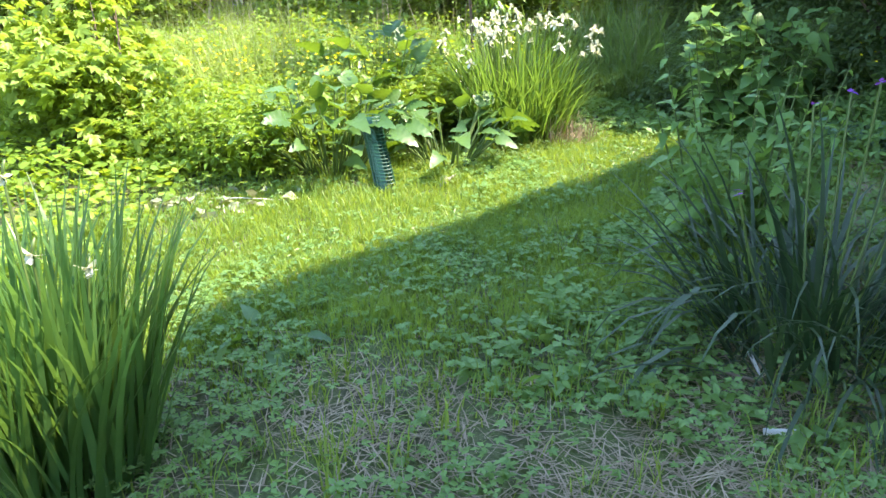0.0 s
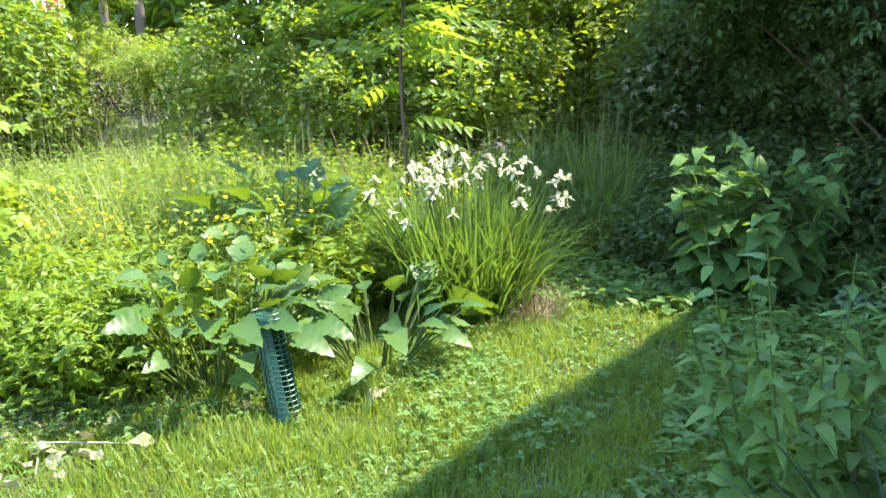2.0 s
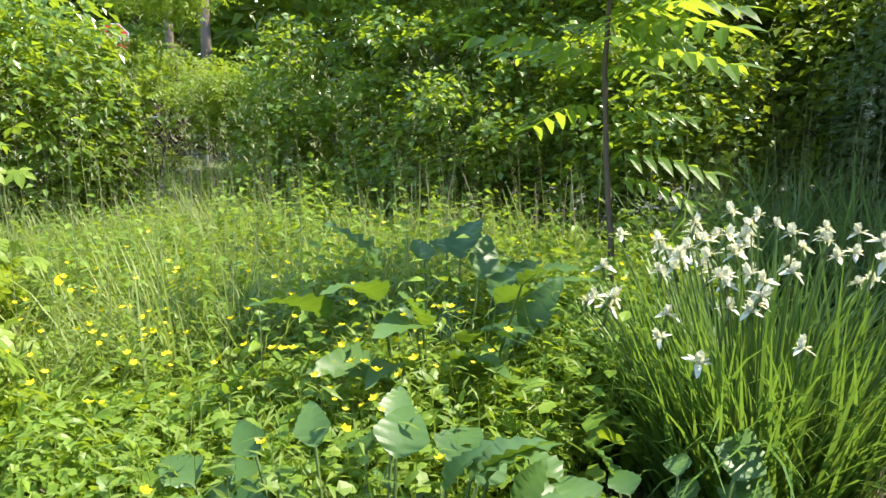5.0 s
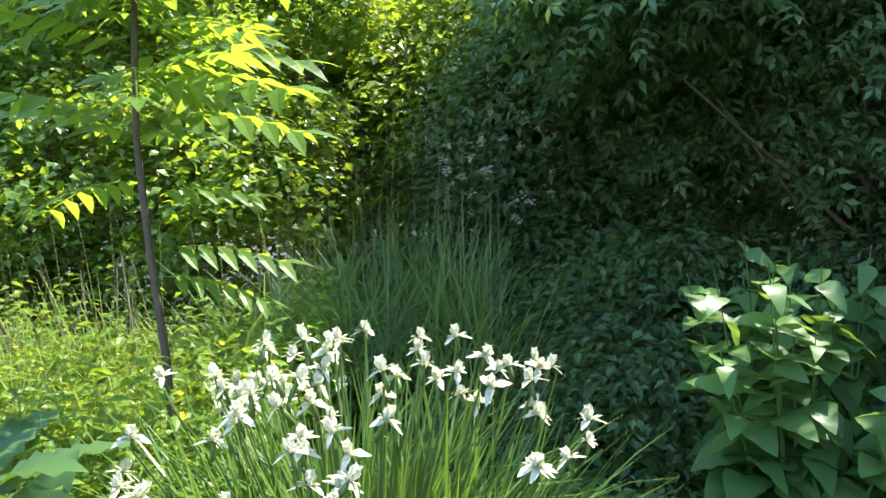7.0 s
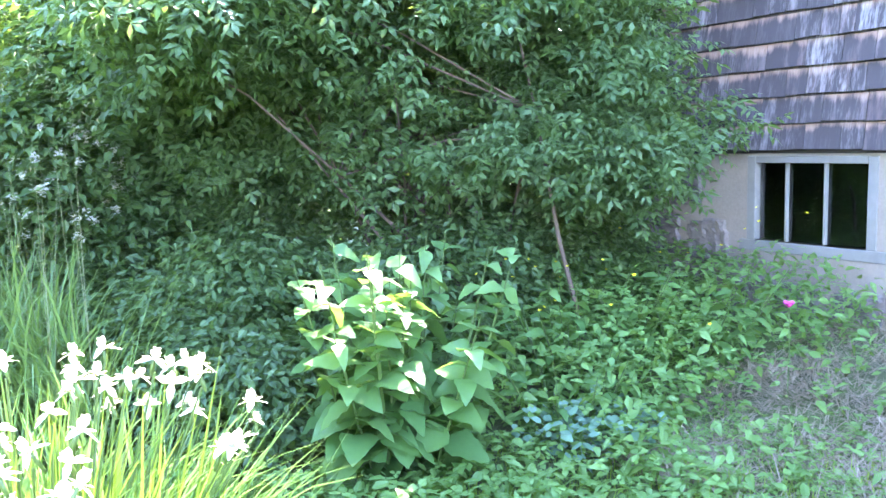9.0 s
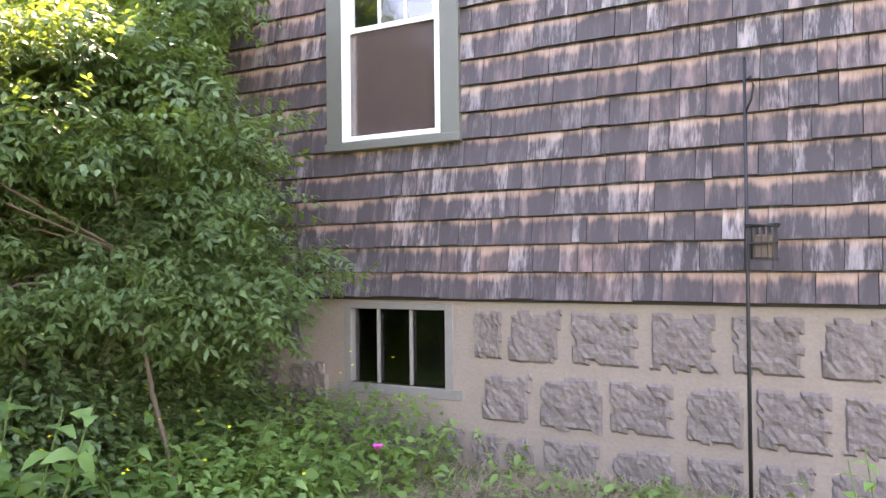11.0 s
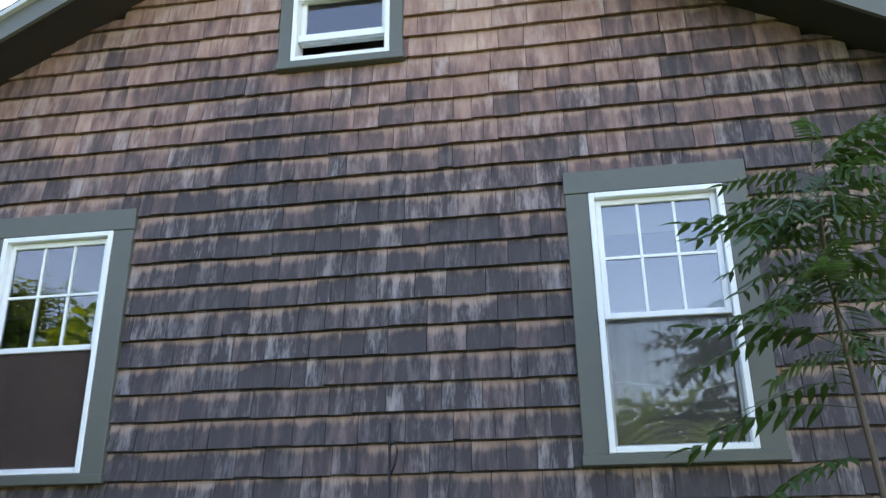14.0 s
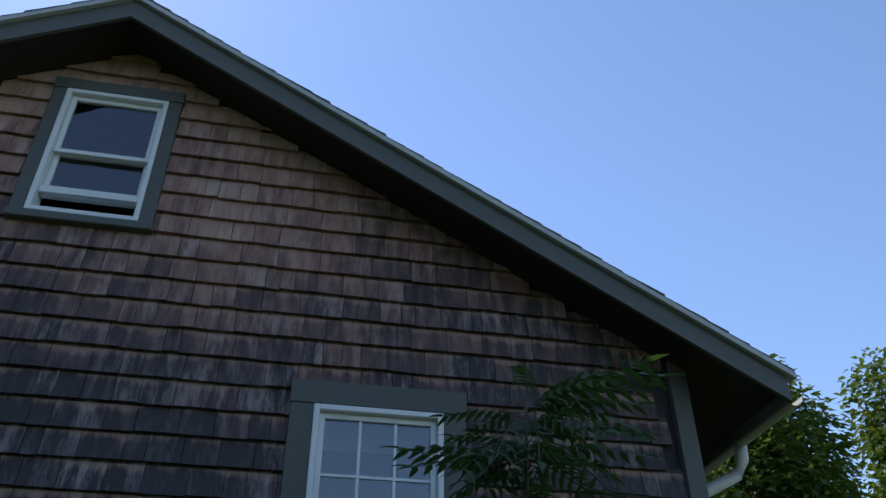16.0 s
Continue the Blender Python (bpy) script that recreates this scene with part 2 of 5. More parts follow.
GUTTER = plain_mat("cream_gutter_paint", (0.5, 0.48, 0.42), (0.66, 0.64, 0.58), 20, 0.45, 0.1)
IRON = plain_mat("black_iron", (0.012, 0.012, 0.013), (0.05, 0.045, 0.045), 60, 0.55, 0.3, 0.6)
CAGE = plain_mat("green_plastic", (0.006, 0.045, 0.024), (0.015, 0.095, 0.05), 40, 0.35, 0.15)
ROOM = plain_mat("dim_room_paint", (0.16, 0.13, 0.11), (0.22, 0.18, 0.15), 6, 0.8, 0.1)
CURTAIN = plain_mat("brown_curtain", (0.16, 0.10, 0.08), (0.28, 0.18, 0.15), 18, 0.9, 0.2)
SHEET = plain_mat("pale_shade_cloth", (0.42, 0.39, 0.33), (0.55, 0.51, 0.44), 14, 0.9, 0.2)
BASKET = plain_mat("woven_straw", (0.36, 0.29, 0.19), (0.6, 0.5, 0.36), 60, 0.8, 0.4)
ASPHALT = plain_mat("grey_asphalt", (0.05, 0.05, 0.05), (0.10, 0.098, 0.094), 60, 0.95, 0.4)
RED = plain_mat("red_sign_face", (0.55, 0.03, 0.02), (0.7, 0.05, 0.03), 20, 0.5, 0.05)
SIGN_WHITE = plain_mat("white_sign_paint", (0.75, 0.75, 0.75), (0.85, 0.85, 0.85), 20, 0.5, 0.05)
GALV = plain_mat("galvanised_steel", (0.28, 0.29, 0.29), (0.45, 0.46, 0.46), 40, 0.45, 0.15, 0.7)
POLE = plain_mat("utility_pole_wood", (0.10, 0.07, 0.055), (0.26, 0.2, 0.16), 25, 0.9, 0.4)
FARHOUSE = plain_mat("far_siding", (0.3, 0.3, 0.31), (0.45, 0.45, 0.46), 4, 0.8, 0.1)


def glass_mat():
    m, n, links, bsdf = material("window_glass")
    clear, gloss = n.new("ShaderNodeBsdfTransparent"), n.new("ShaderNodeBsdfGlossy")
    clear.inputs[0].default_value = (0.62, 0.66, 0.66, 1)
    gloss.inputs["Roughness"].default_value = 0.015
    fres = n.new("ShaderNodeFresnel")
    fres.inputs["IOR"].default_value = 2.2
    mix = n.new("ShaderNodeMixShader")
    links.new(fres.outputs[0], mix.inputs[0])
    links.new(clear.outputs[0], mix.inputs[1])
    links.new(gloss.outputs[0], mix.inputs[2])
    links.new(mix.outputs[0], n["Material Output"].inputs[0])
    return m


def screen_mat(name, tone, share=0.5):
    m, n, links, bsdf = material(name)
    clear, mesh_cloth = n.new("ShaderNodeBsdfTransparent"), n.new("ShaderNodeBsdfDiffuse")
    mesh_cloth.inputs[0].default_value = (*tone, 1)
    mix = n.new("ShaderNodeMixShader")
    mix.inputs[0].default_value = share
    links.new(clear.outputs[0], mix.inputs[1])
    links.new(mesh_cloth.outputs[0], mix.inputs[2])
    links.new(mix.outputs[0], n["Material Output"].inputs[0])
    return m


# The second screen's paler grey stands in for light reflected at the right window.
GLASS, SCREEN, GLARE_SCREEN = glass_mat(), screen_mat("insect_screen", (0.085, 0.058, 0.05)), screen_mat("glare_insect_screen", (0.13, 0.115, 0.10), 0.22)

# ---- mesh tools ----
rng = np.random.default_rng(7)


class Geo:
    """Collects vertices and faces of one mesh."""

    def __init__(self):
        self.v, self.f, self.n, self.mi = [], [], 0, []

    def add(self, v, f, slot=0):
        v = np.asarray(v, float).reshape(-1, 3)
        f = np.asarray(f, int)
        self.v.append(v)
        self.f.append(f + self.n)
        self.mi.append(np.full(len(f), slot))
        self.n += len(v)
        return self

    def mesh(self, name, mats, smooth=False):
        me = bpy.data.meshes.new(name)
        V = np.concatenate(self.v)
        me.vertices.add(len(V))
        me.vertices.foreach_set("co", V.astype(np.float32).ravel())
        sizes = np.concatenate([np.full(len(f), f.shape[1]) for f in self.f])
        loops = np.concatenate([f.ravel() for f in self.f])
        me.loops.add(len(loops))
        me.loops.foreach_set("vertex_index", loops.astype(np.int32))
        me.polygons.add(len(sizes))
        me.polygons.foreach_set("loop_start", np.concatenate([[0], np.cumsum(sizes)[:-1]]).astype(np.int32))
        me.polygons.foreach_set("material_index", np.concatenate(self.mi).astype(np.int32))
        me.polygons.foreach_set("use_smooth", np.full(len(sizes), smooth))
        for m in mats if isinstance(mats, (list, tuple)) else [mats]:
            me.materials.append(m)
        me.update(calc_edges=True)
        return me


def thing(name, label, category, at=(0, 0, 0), group="", kind=""):
    ob = new(name)
    ob.location = at
    ob.empty_display_size = 0.1
    return tagged(ob, label, category, group, kind)


def part(name, geo, mat, parent, label="", smooth=False, kind=""):
    me = geo.mesh(name, mat, smooth) if isinstance(geo, Geo) else geo
    ob = new(name, me)
    ob.parent = parent
    return tagged(ob, label, kind=kind)


def solid(name, geo, mat, label, category, kind="", smooth=False, group=""):
    return tagged(new(name, geo.mesh(name, mat, smooth)), label, category, group, kind)


BOX_F = [(0, 2, 3, 1), (4, 5, 7, 6), (0, 1, 5, 4), (2, 6, 7, 3), (0, 4, 6, 2), (1, 3, 7, 5)]


def box(lo, hi, bevel=0.0):
    """A box between two corners, its edges bevelled."""
    g = Geo()
    if bevel <= 0:
        v = [(x, y, z) for z in (lo[2], hi[2]) for y in (lo[1], hi[1]) for x in (lo[0], hi[0])]
        return g.add(v, BOX_F)
    bm = bmesh.new()
    bmesh.ops.create_cube(bm, size=1.0)
    size = [hi[i] - lo[i] for i in range(3)]
    mid = [(hi[i] + lo[i]) / 2 for i in range(3)]
    for v in bm.verts:
        v.co = Vector([v.co[i] * size[i] + mid[i] for i in range(3)])
    bmesh.ops.bevel(bm, geom=bm.edges[:], offset=min(bevel, min(size) * 0.4), segments=1, affect="EDGES")
    bm.verts.index_update()
    v = [tuple(q.co) for q in bm.verts]
    tris = [f for f in bm.faces if len(f.verts) == 3]
    quads = [f for f in bm.faces if len(f.verts) == 4]
    g.add(v, [[q.index for q in f.verts] for f in quads])
    if tris:
        g.f.append(np.array([[q.index for q in f.verts] for f in tris]))
        g.mi.append(np.zeros(len(tris), int))
    bm.free()
    return g


def joined(*geos):
    out = Geo()
    for g in geos:
        V = np.concatenate(g.v)
        base = out.n
        out.v.append(V)
        out.n += len(V)
        for f, mi in zip(g.f, g.mi):
            out.f.append(f + base)
            out.mi.append(mi)
    return out


def tube(points, radii, sides=7):
    """A tapered tube along points."""
    P = np.asarray(points, float)
    R = np.broadcast_to(np.asarray(radii, float), (len(P),))
    T = np.gradient(P, axis=0)
    T /= np.linalg.norm(T, axis=1)[:, None] + 1e-9
    ref = np.where(np.abs(T[:, 2:3]) > 0.9, [[1.0, 0, 0]], [[0, 0, 1.0]])
    A = np.cross(T, ref)
    A /= np.linalg.norm(A, axis=1)[:, None] + 1e-9
    B = np.cross(T, A)
    a = np.linspace(0, 2 * np.pi, sides, endpoint=False)
    V = P[:, None] + R[:, None, None] * (np.cos(a)[None, :, None] * A[:, None] + np.sin(a)[None, :, None] * B[:, None])
    k = len(P)
    F = [(i * sides + j, i * sides + (j + 1) % sides, (i + 1) * sides + (j + 1) % sides, (i + 1) * sides + j) for i in range(k - 1) for j in range(sides)]
    g = Geo().add(V, F)
    ends = np.concatenate([P[:1], P[-1:]])
    base = g.n
    g.v.append(ends)
    g.n += 2
    caps = [(base, (j + 1) % sides, j) for j in range(sides)] + [(base + 1, (k - 1) * sides + j, (k - 1) * sides + (j + 1) % sides) for j in range(sides)]
    g.f.append(np.array(caps))
    g.mi.append(np.zeros(len(caps), int))
    return g


def turns(az, el, roll):
    """Rotations whose x axis points along azimuth az and elevation el, rolled."""
    az, el, roll = np.broadcast_arrays(az, el, roll)
    d = np.stack([np.cos(el) * np.cos(az), np.cos(el) * np.sin(az), np.sin(el)], -1)
    s = np.stack([-np.sin(az), np.cos(az), np.zeros_like(az)], -1)
    u = np.cross(d, s)
    s2 = s * np.cos(roll)[..., None] + u * np.sin(roll)[..., None]
    u2 = -s * np.sin(roll)[..., None] + u * np.cos(roll)[..., None]
    return np.stack([d, s2, u2], -1)


def stamp(geo, tpl, pos, R, size, slot=0):
    """Copies of a template (vertices, triangles) at many places."""
    tv, tf = tpl
    n = len(pos)
    if n == 0:
        return
    size = np.broadcast_to(np.asarray(size, float), (n,))
    V = pos[:, None] + np.einsum("nij,kj->nki", R, tv) * size[:, None, None]
    F = tf[None] + (np.arange(n) * len(tv))[:, None, None]
    geo.add(V.reshape(-1, 3), F.reshape(-1, tf.shape[1]), slot)


def leaf_tpl(width, segs=3, fold=0.25, droop=0.25, wide_at=0.4, wave=0.0, lobes=0, stalk=0.0, blunt=0.8):
    """A leaf one unit long: a folded blade either side of the midrib."""
    v, f = [], []
    for i in range(segs + 1):
        u = i / segs
        p = (u / wide_at) ** 0.7 if u < wide_at else ((1 - u) / (1 - wide_at)) ** blunt
        w = 0.5 * width * p
        if lobes and 0 < i < segs:
            w *= 1.25 if i % 2 else 0.62
        z = -droop * u * u
        k = wave * (1 if i % 2 else -1)
        x = stalk + u * (1 - stalk)
        v += [(x, 0, z), (x - 0.02, w, z + fold * w + k), (x - 0.02, -w, z + fold * w - k)]
    for i in range(segs):
        a, b = 3 * i, 3 * i + 3
        if i == 0:
            f += [(a, b, b + 1), (a, b + 2, b)]
        elif i == segs - 1:
            f += [(a, b, a + 1), (a, a + 2, b)]
        else:
            f += [(a, b, b + 1), (a, b + 1, a + 1), (a, a + 2, b + 2), (a, b + 2, b)]
    return np.array(v, float), np.array(f)


def merged_tpl(items):
    vs, fs, n = [], [], 0
    for v, f in items:
        vs.append(v)
        fs.append(f + n)
        n += len(v)
    return np.concatenate(vs), np.concatenate(fs)


def moved_tpl(tpl, az, el, size, at, roll=0.0):
    v, f = tpl
    return np.array(at) + (v * size) @ turns(np.array(az), np.array(el), np.array(roll)).T, f


def pinnate_tpl(pairs, leaflet=0.24, width=0.36, droop=0.35, segs=2):
    """A compound leaf one unit long: leaflets in pairs along a thin rachis and one at its tip."""
    small = leaf_tpl(width, segs, 0.2, 0.25)
    items = []
    for i in range(pairs):
        u = 0.22 + 0.7 * i / max(1, pairs - 1) if pairs > 1 else 0.6
        z = -droop * u * u
        for s in (1, -1):
            items.append(moved_tpl(small, s * 1.15, -0.25 - 0.3 * droop, leaflet * (1.0 - 0.25 * abs(u - 0.5)), (u, 0, z), s * 0.15))
    items.append(moved_tpl(small, 0.0, -0.6 * droop, leaflet, (0.95, 0, -droop * 0.9)))
    us = np.linspace(0, 0.96, 4)
    rv = np.array([(u, s * 0.006, -droop * u * u + 0.001) for u in us for s in (1, -1)])
    rf = np.array([q for i in range(3) for q in ((2 * i, 2 * i + 1, 2 * i + 3), (2 * i, 2 * i + 3, 2 * i + 2))])
    items.append((rv, rf))
    return merged_tpl(items)


def blades(geo, base, az, length, lean, curve, width, segs=3, slot=0):
    """Grass-like blades that lean by `lean` at the foot and bend over by `curve` to the tip."""
    n = len(base)
    az, length, lean, curve, width = (np.broadcast_to(np.asarray(a, float), (n,)) for a in (az, length, lean, curve, width))
    h = np.stack([np.cos(az), np.sin(az)], -1)
    side = np.stack([-np.sin(az), np.cos(az), np.zeros(n)], -1)
    p = np.array(base, float)
    rows = []
    for j in range(segs + 1):
        u = j / segs
        w = width * (1 - u ** 2.2) * 0.5 + width * 0.03
        rows += [p + side * w[:, None], p - side * w[:, None]]
        th = lean + curve * ((j + 0.5) / segs) ** 1.6
        step = length / segs
        p = p + np.concatenate([h * (np.sin(th) * step)[:, None], (np.cos(th) * step)[:, None]], 1)
    V = np.stack(rows, 1)
    k = 2 * (segs + 1)
    f = np.array([(2 * j, 2 * j + 1, 2 * j + 3, 2 * j + 2) for j in range(segs)])
    F = f[None] + (np.arange(n) * k)[:, None, None]
    geo.add(V.reshape(-1, 3), F.reshape(-1, 4), slot)
    return p


def ground_z(x, y):
    x, y = np.asarray(x, float), np.asarray(y, float)
    k = np.clip((x - 0.2) / 2.0, 0, 1)
    near = np.exp(-((x / 14) ** 2 + (y / 14) ** 2))
    return 0.2 * k * k * (3 - 2 * k) + near * (0.018 * np.sin(2.3 * x + 0.7) * np.sin(1.9 * y) + 0.012 * np.sin(5.1 * x + 3.3 * y))


def on_ground(x, y, dz=0.0):
    return np.stack([x, y, ground_z(x, y) + dz], -1)


def spread(n, x0, x1, y0, y1, keep=None):
    """Random places in a rectangle of the plan, thinned by keep(x, y) in 0..1."""
    x, y = rng.uniform(x0, x1, n), rng.uniform(y0, y1, n)
    if keep is not None:
        k = rng.random(n) < keep(x, y)
        x, y = x[k], y[k]
    return x, y


def lumps(n, lobes, surface=0.55):
    """Random places in a set of ellipsoids (x, y, z, rx, ry, rz), denser towards their skin."""
    L = np.array(lobes, float)
    vol = np.prod(L[:, 3:], 1) ** 0.75
    pick = rng.choice(len(L), n, p=vol / vol.sum())
    d = rng.normal(size=(n, 3))
    d /= np.linalg.norm(d, axis=1)[:, None]
    r = rng.random(n) ** (1 / 3.0)
    r = surface + (1 - surface) * r
    return L[pick, :3] + d * r[:, None] * L[pick, 3:], d


def crown(geo, tpl, twigs, per, lobes, size, spray=0.16, surface=0.5, droop=0.2, floor=True):
    """Leaves in small sprays on many twigs that fill the lobes."""
    c, d = lumps(twigs, lobes, surface)
    p = np.repeat(c, per, 0) + rng.normal(size=(twigs * per, 3)) * spray * np.array([1, 1, 0.6])
    out = np.repeat(np.arctan2(d[:, 1], d[:, 0]), per) + rng.normal(size=twigs * per) * 0.9
    el = rng.normal(-droop, 0.4, twigs * per)
    if floor:
        keep = p[:, 2] > ground_z(p[:, 0], p[:, 1]) + 0.03
        p, out, el = p[keep], out[keep], el[keep]
    n = len(p)
    stamp(geo, tpl, p, turns(out, el, rng.normal(0, 0.45, n)), size * rng.uniform(0.6, 1.25, n))
    return c




def tufts(lobes, k, size, flat=0.5):
    """Smaller flattened lobes set about in larger ones, with gaps of shade between them."""
    out = []
    for x, y, z, rx, ry, rz in lobes:
        for i in range(k):
            d = rng.normal(size=3)
            d *= rng.uniform(0.55, 1.0) / np.linalg.norm(d)
            q = size * rng.uniform(0.6, 1.3)
            out.append((x + rx * d[0], y + ry * d[1], max(z + rz * d[2], 0.15), q, q, q * flat))
    return out


OVATE = leaf_tpl(0.55, 2, 0.25, 0.25)
SPECK = (np.array([(0, 0, 0), (0.42, 0.29, 0.06), (1, 0, -0.15), (0.42, -0.29, 0.06)]), np.array([(0, 2, 1), (0, 3, 2)]))
SLIVER = (np.array([(0, 0, 0), (0.45, 0.17, 0.03), (1, 0, -0.2), (0.45, -0.17, 0.03)]), np.array([(0, 2, 1), (0, 3, 2)]))
OVATE3 = leaf_tpl(0.55, 3, 0.25, 0.3)
NARROW = leaf_tpl(0.22, 2, 0.2, 0.3)
ROUND = leaf_tpl(0.85, 3, 0.12, 0.15, 0.45)
LOBED = leaf_tpl(0.9, 4, 0.12, 0.2, 0.45, 0.0, 1)
TREFOIL = merged_tpl([moved_tpl(leaf_tpl(0.8, 2, 0.15, 0.1, 0.55), a, 0.1, 1.0, (0, 0, 0)) for a in (0, 2.1, -2.1)])
BRAMBLE = leaf_tpl(0.8, 2, 0.22, 0.25, 0.5)
PINNATE = pinnate_tpl(3, 0.38, 0.5, 0.2)
PINNATE_LONG = pinnate_tpl(6, 0.30, 0.46, 0.45, 3)
SUMAC_LEAF = pinnate_tpl(8, 0.24, 0.34, 0.6, 3)
MAPLE = merged_tpl([moved_tpl(leaf_tpl(0.52, 3, 0.15, 0.2, 0.5), a, 0.05, k, (0, 0, 0)) for a, k in ((0, 1.0), (0.75, 0.85), (-0.75, 0.85), (1.6, 0.55), (-1.6, 0.55))])
CUT = merged_tpl([moved_tpl(SLIVER, a, 0.1, 1.0 - 0.2 * abs(a), (0, 0, 0)) for a in (0, 0.85, -0.85)])

# ---- ground, road ----


def grid_mesh(xs, ys, zf):
    X, Y = np.meshgrid(xs, ys, indexing="ij")
    V = np.stack([X, Y, zf(X, Y)], -1).reshape(-1, 3)
    ny = len(ys)
    i, j = np.meshgrid(np.arange(len(xs) - 1), np.arange(ny - 1), indexing="ij")
    a = (i * ny + j).ravel()
    return Geo().add(V, np.stack([a, a + ny, a + ny + 1, a + 1], -1))


far = np.array([14.0, 20, 30, 50, 90, 160, 300, 600])
axis = np.concatenate([-far[::-1], np.arange(-10, 12.01, 0.2), far])
solid("ground", grid_mesh(axis, axis + 2.0, ground_z), SOIL, "brown garden soil under moss and thin turf", "ground", "structure", True)
solid("road", grid_mesh(np.linspace(-60, 40, 21), np.array([11.6, 14.0, 16.6]), lambda x, y: 0.02 + 0 * x), ASPHALT,
      "grey asphalt street behind the hedge", "road", "structure")

# ---- house ----
WALL_X, Y0, Y1 = 2.40, 0.80, 8.58
RIDGE_Y, RIDGE_Z, SLOPE = 4.69, 6.64, 0.575
BACK_X = 10.5
RAKE_X = 2.0
EAVE_Y0, EAVE_Y1 = 0.32, 9.06
THICK = 0.22
FOUND_TOP = 1.232


def roof_top(y):
    return RIDGE_Z - SLOPE * abs(y - RIDGE_Y)


# openings: y from, y to, z from, z to
WINDOWS = {"left": (6.17, 6.94, 2.285, 3.795), "right": (2.405, 3.165, 2.30, 3.80), "attic": (4.375, 5.056, 4.935, 5.998)}
CELLAR = (6.13, 6.99, 0.66, 1.205)

house = thing("house", "weathered brown shingled gable house with dark green trim on stone", "house", (WALL_X, RIDGE_Y, 0.2))


def house_part(name, geo, mat, label="", smooth=False, kind=""):
    ob = part(name, geo, mat, house, label, smooth, kind)
    ob.matrix_parent_inverse = Matrix.Translation((-WALL_X, -RIDGE_Y, -0.2))
    return ob


def holed_wall(x0, x1, y0, y1, z0, ztop, holes):
    """Wall slabs between x0 and x1 around rectangular holes, its top under the roof."""
    ys = sorted({y0, y1, RIDGE_Y, *[h[0] for h in holes], *[h[1] for h in holes]})
    g = Geo()
    for a, b in zip(ys, ys[1:]):
        mid = (a + b) / 2
        cuts = sorted([(h[2], h[3]) for h in holes if h[0] < mid < h[1]])
        z = z0
        for lo, hi in cuts + [(None, None)]:
            if lo is None:
                ta, tb = ztop(a), ztop(b)
            else:
                ta = tb = lo
            v = [(x0, a, z), (x1, a, z), (x0, b, z), (x1, b, z), (x0, a, ta), (x1, a, ta), (x0, b, tb), (x1, b, tb)]
            g.add(v, BOX_F)
            if hi is not None:
                z = hi
    return g


under = lambda y: roof_top(y) - THICK + 0.03
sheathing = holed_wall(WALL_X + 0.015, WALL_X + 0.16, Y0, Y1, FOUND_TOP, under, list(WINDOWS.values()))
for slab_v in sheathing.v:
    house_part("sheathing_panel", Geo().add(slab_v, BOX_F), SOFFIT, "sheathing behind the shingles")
house_part("side_wall", box((WALL_X + 0.16, Y0, 0.1), (BACK_X, Y0 + 0.15, 4.15)), SHINGLE_REST, "brown shingled side wall")
house_part("side_wall", box((WALL_X + 0.16, Y1 - 0.15, 0.1), (BACK_X, Y1, 4.15)), SHINGLE_REST, "brown shingled side wall")
house_part("rear_wall", holed_wall(BACK_X, BACK_X + 0.15, Y0, Y1, 0.1, under, []), SHINGLE_REST, "brown shingled rear wall")
house_part("inner_wall", holed_wall(3.9, 4.0, Y0 + 0.15, Y1 - 0.15, 0.3, under, []), ROOM, "dim painted inner wall")
house_part("upper_floor", box((WALL_X + 0.16, Y0 + 0.15, 4.2), (3.9, Y1 - 0.15, 4.35)), ROOM, "dim ceiling between the storeys")
house_part("lower_floor", box((WALL_X + 0.16, Y0 + 0.15, 1.25), (3.9, Y1 - 0.15, 1.4)), ROOM, "dim floor of the lower storey")
for ya, yb, za, zb in ((Y0, CELLAR[0], 0.0, FOUND_TOP), (CELLAR[1], Y1, 0.0, FOUND_TOP), (CELLAR[0], CELLAR[1], 0.0, CELLAR[2]), (CELLAR[0], CELLAR[1], CELLAR[3], FOUND_TOP)):
    house_part("foundation_wall", box((WALL_X + 0.02, ya, za), (WALL_X + 0.3, yb, zb)), MORTAR, "sandy mortar bed of the foundation")
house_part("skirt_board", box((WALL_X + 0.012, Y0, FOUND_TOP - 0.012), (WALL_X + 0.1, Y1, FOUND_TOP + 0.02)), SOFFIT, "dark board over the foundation")

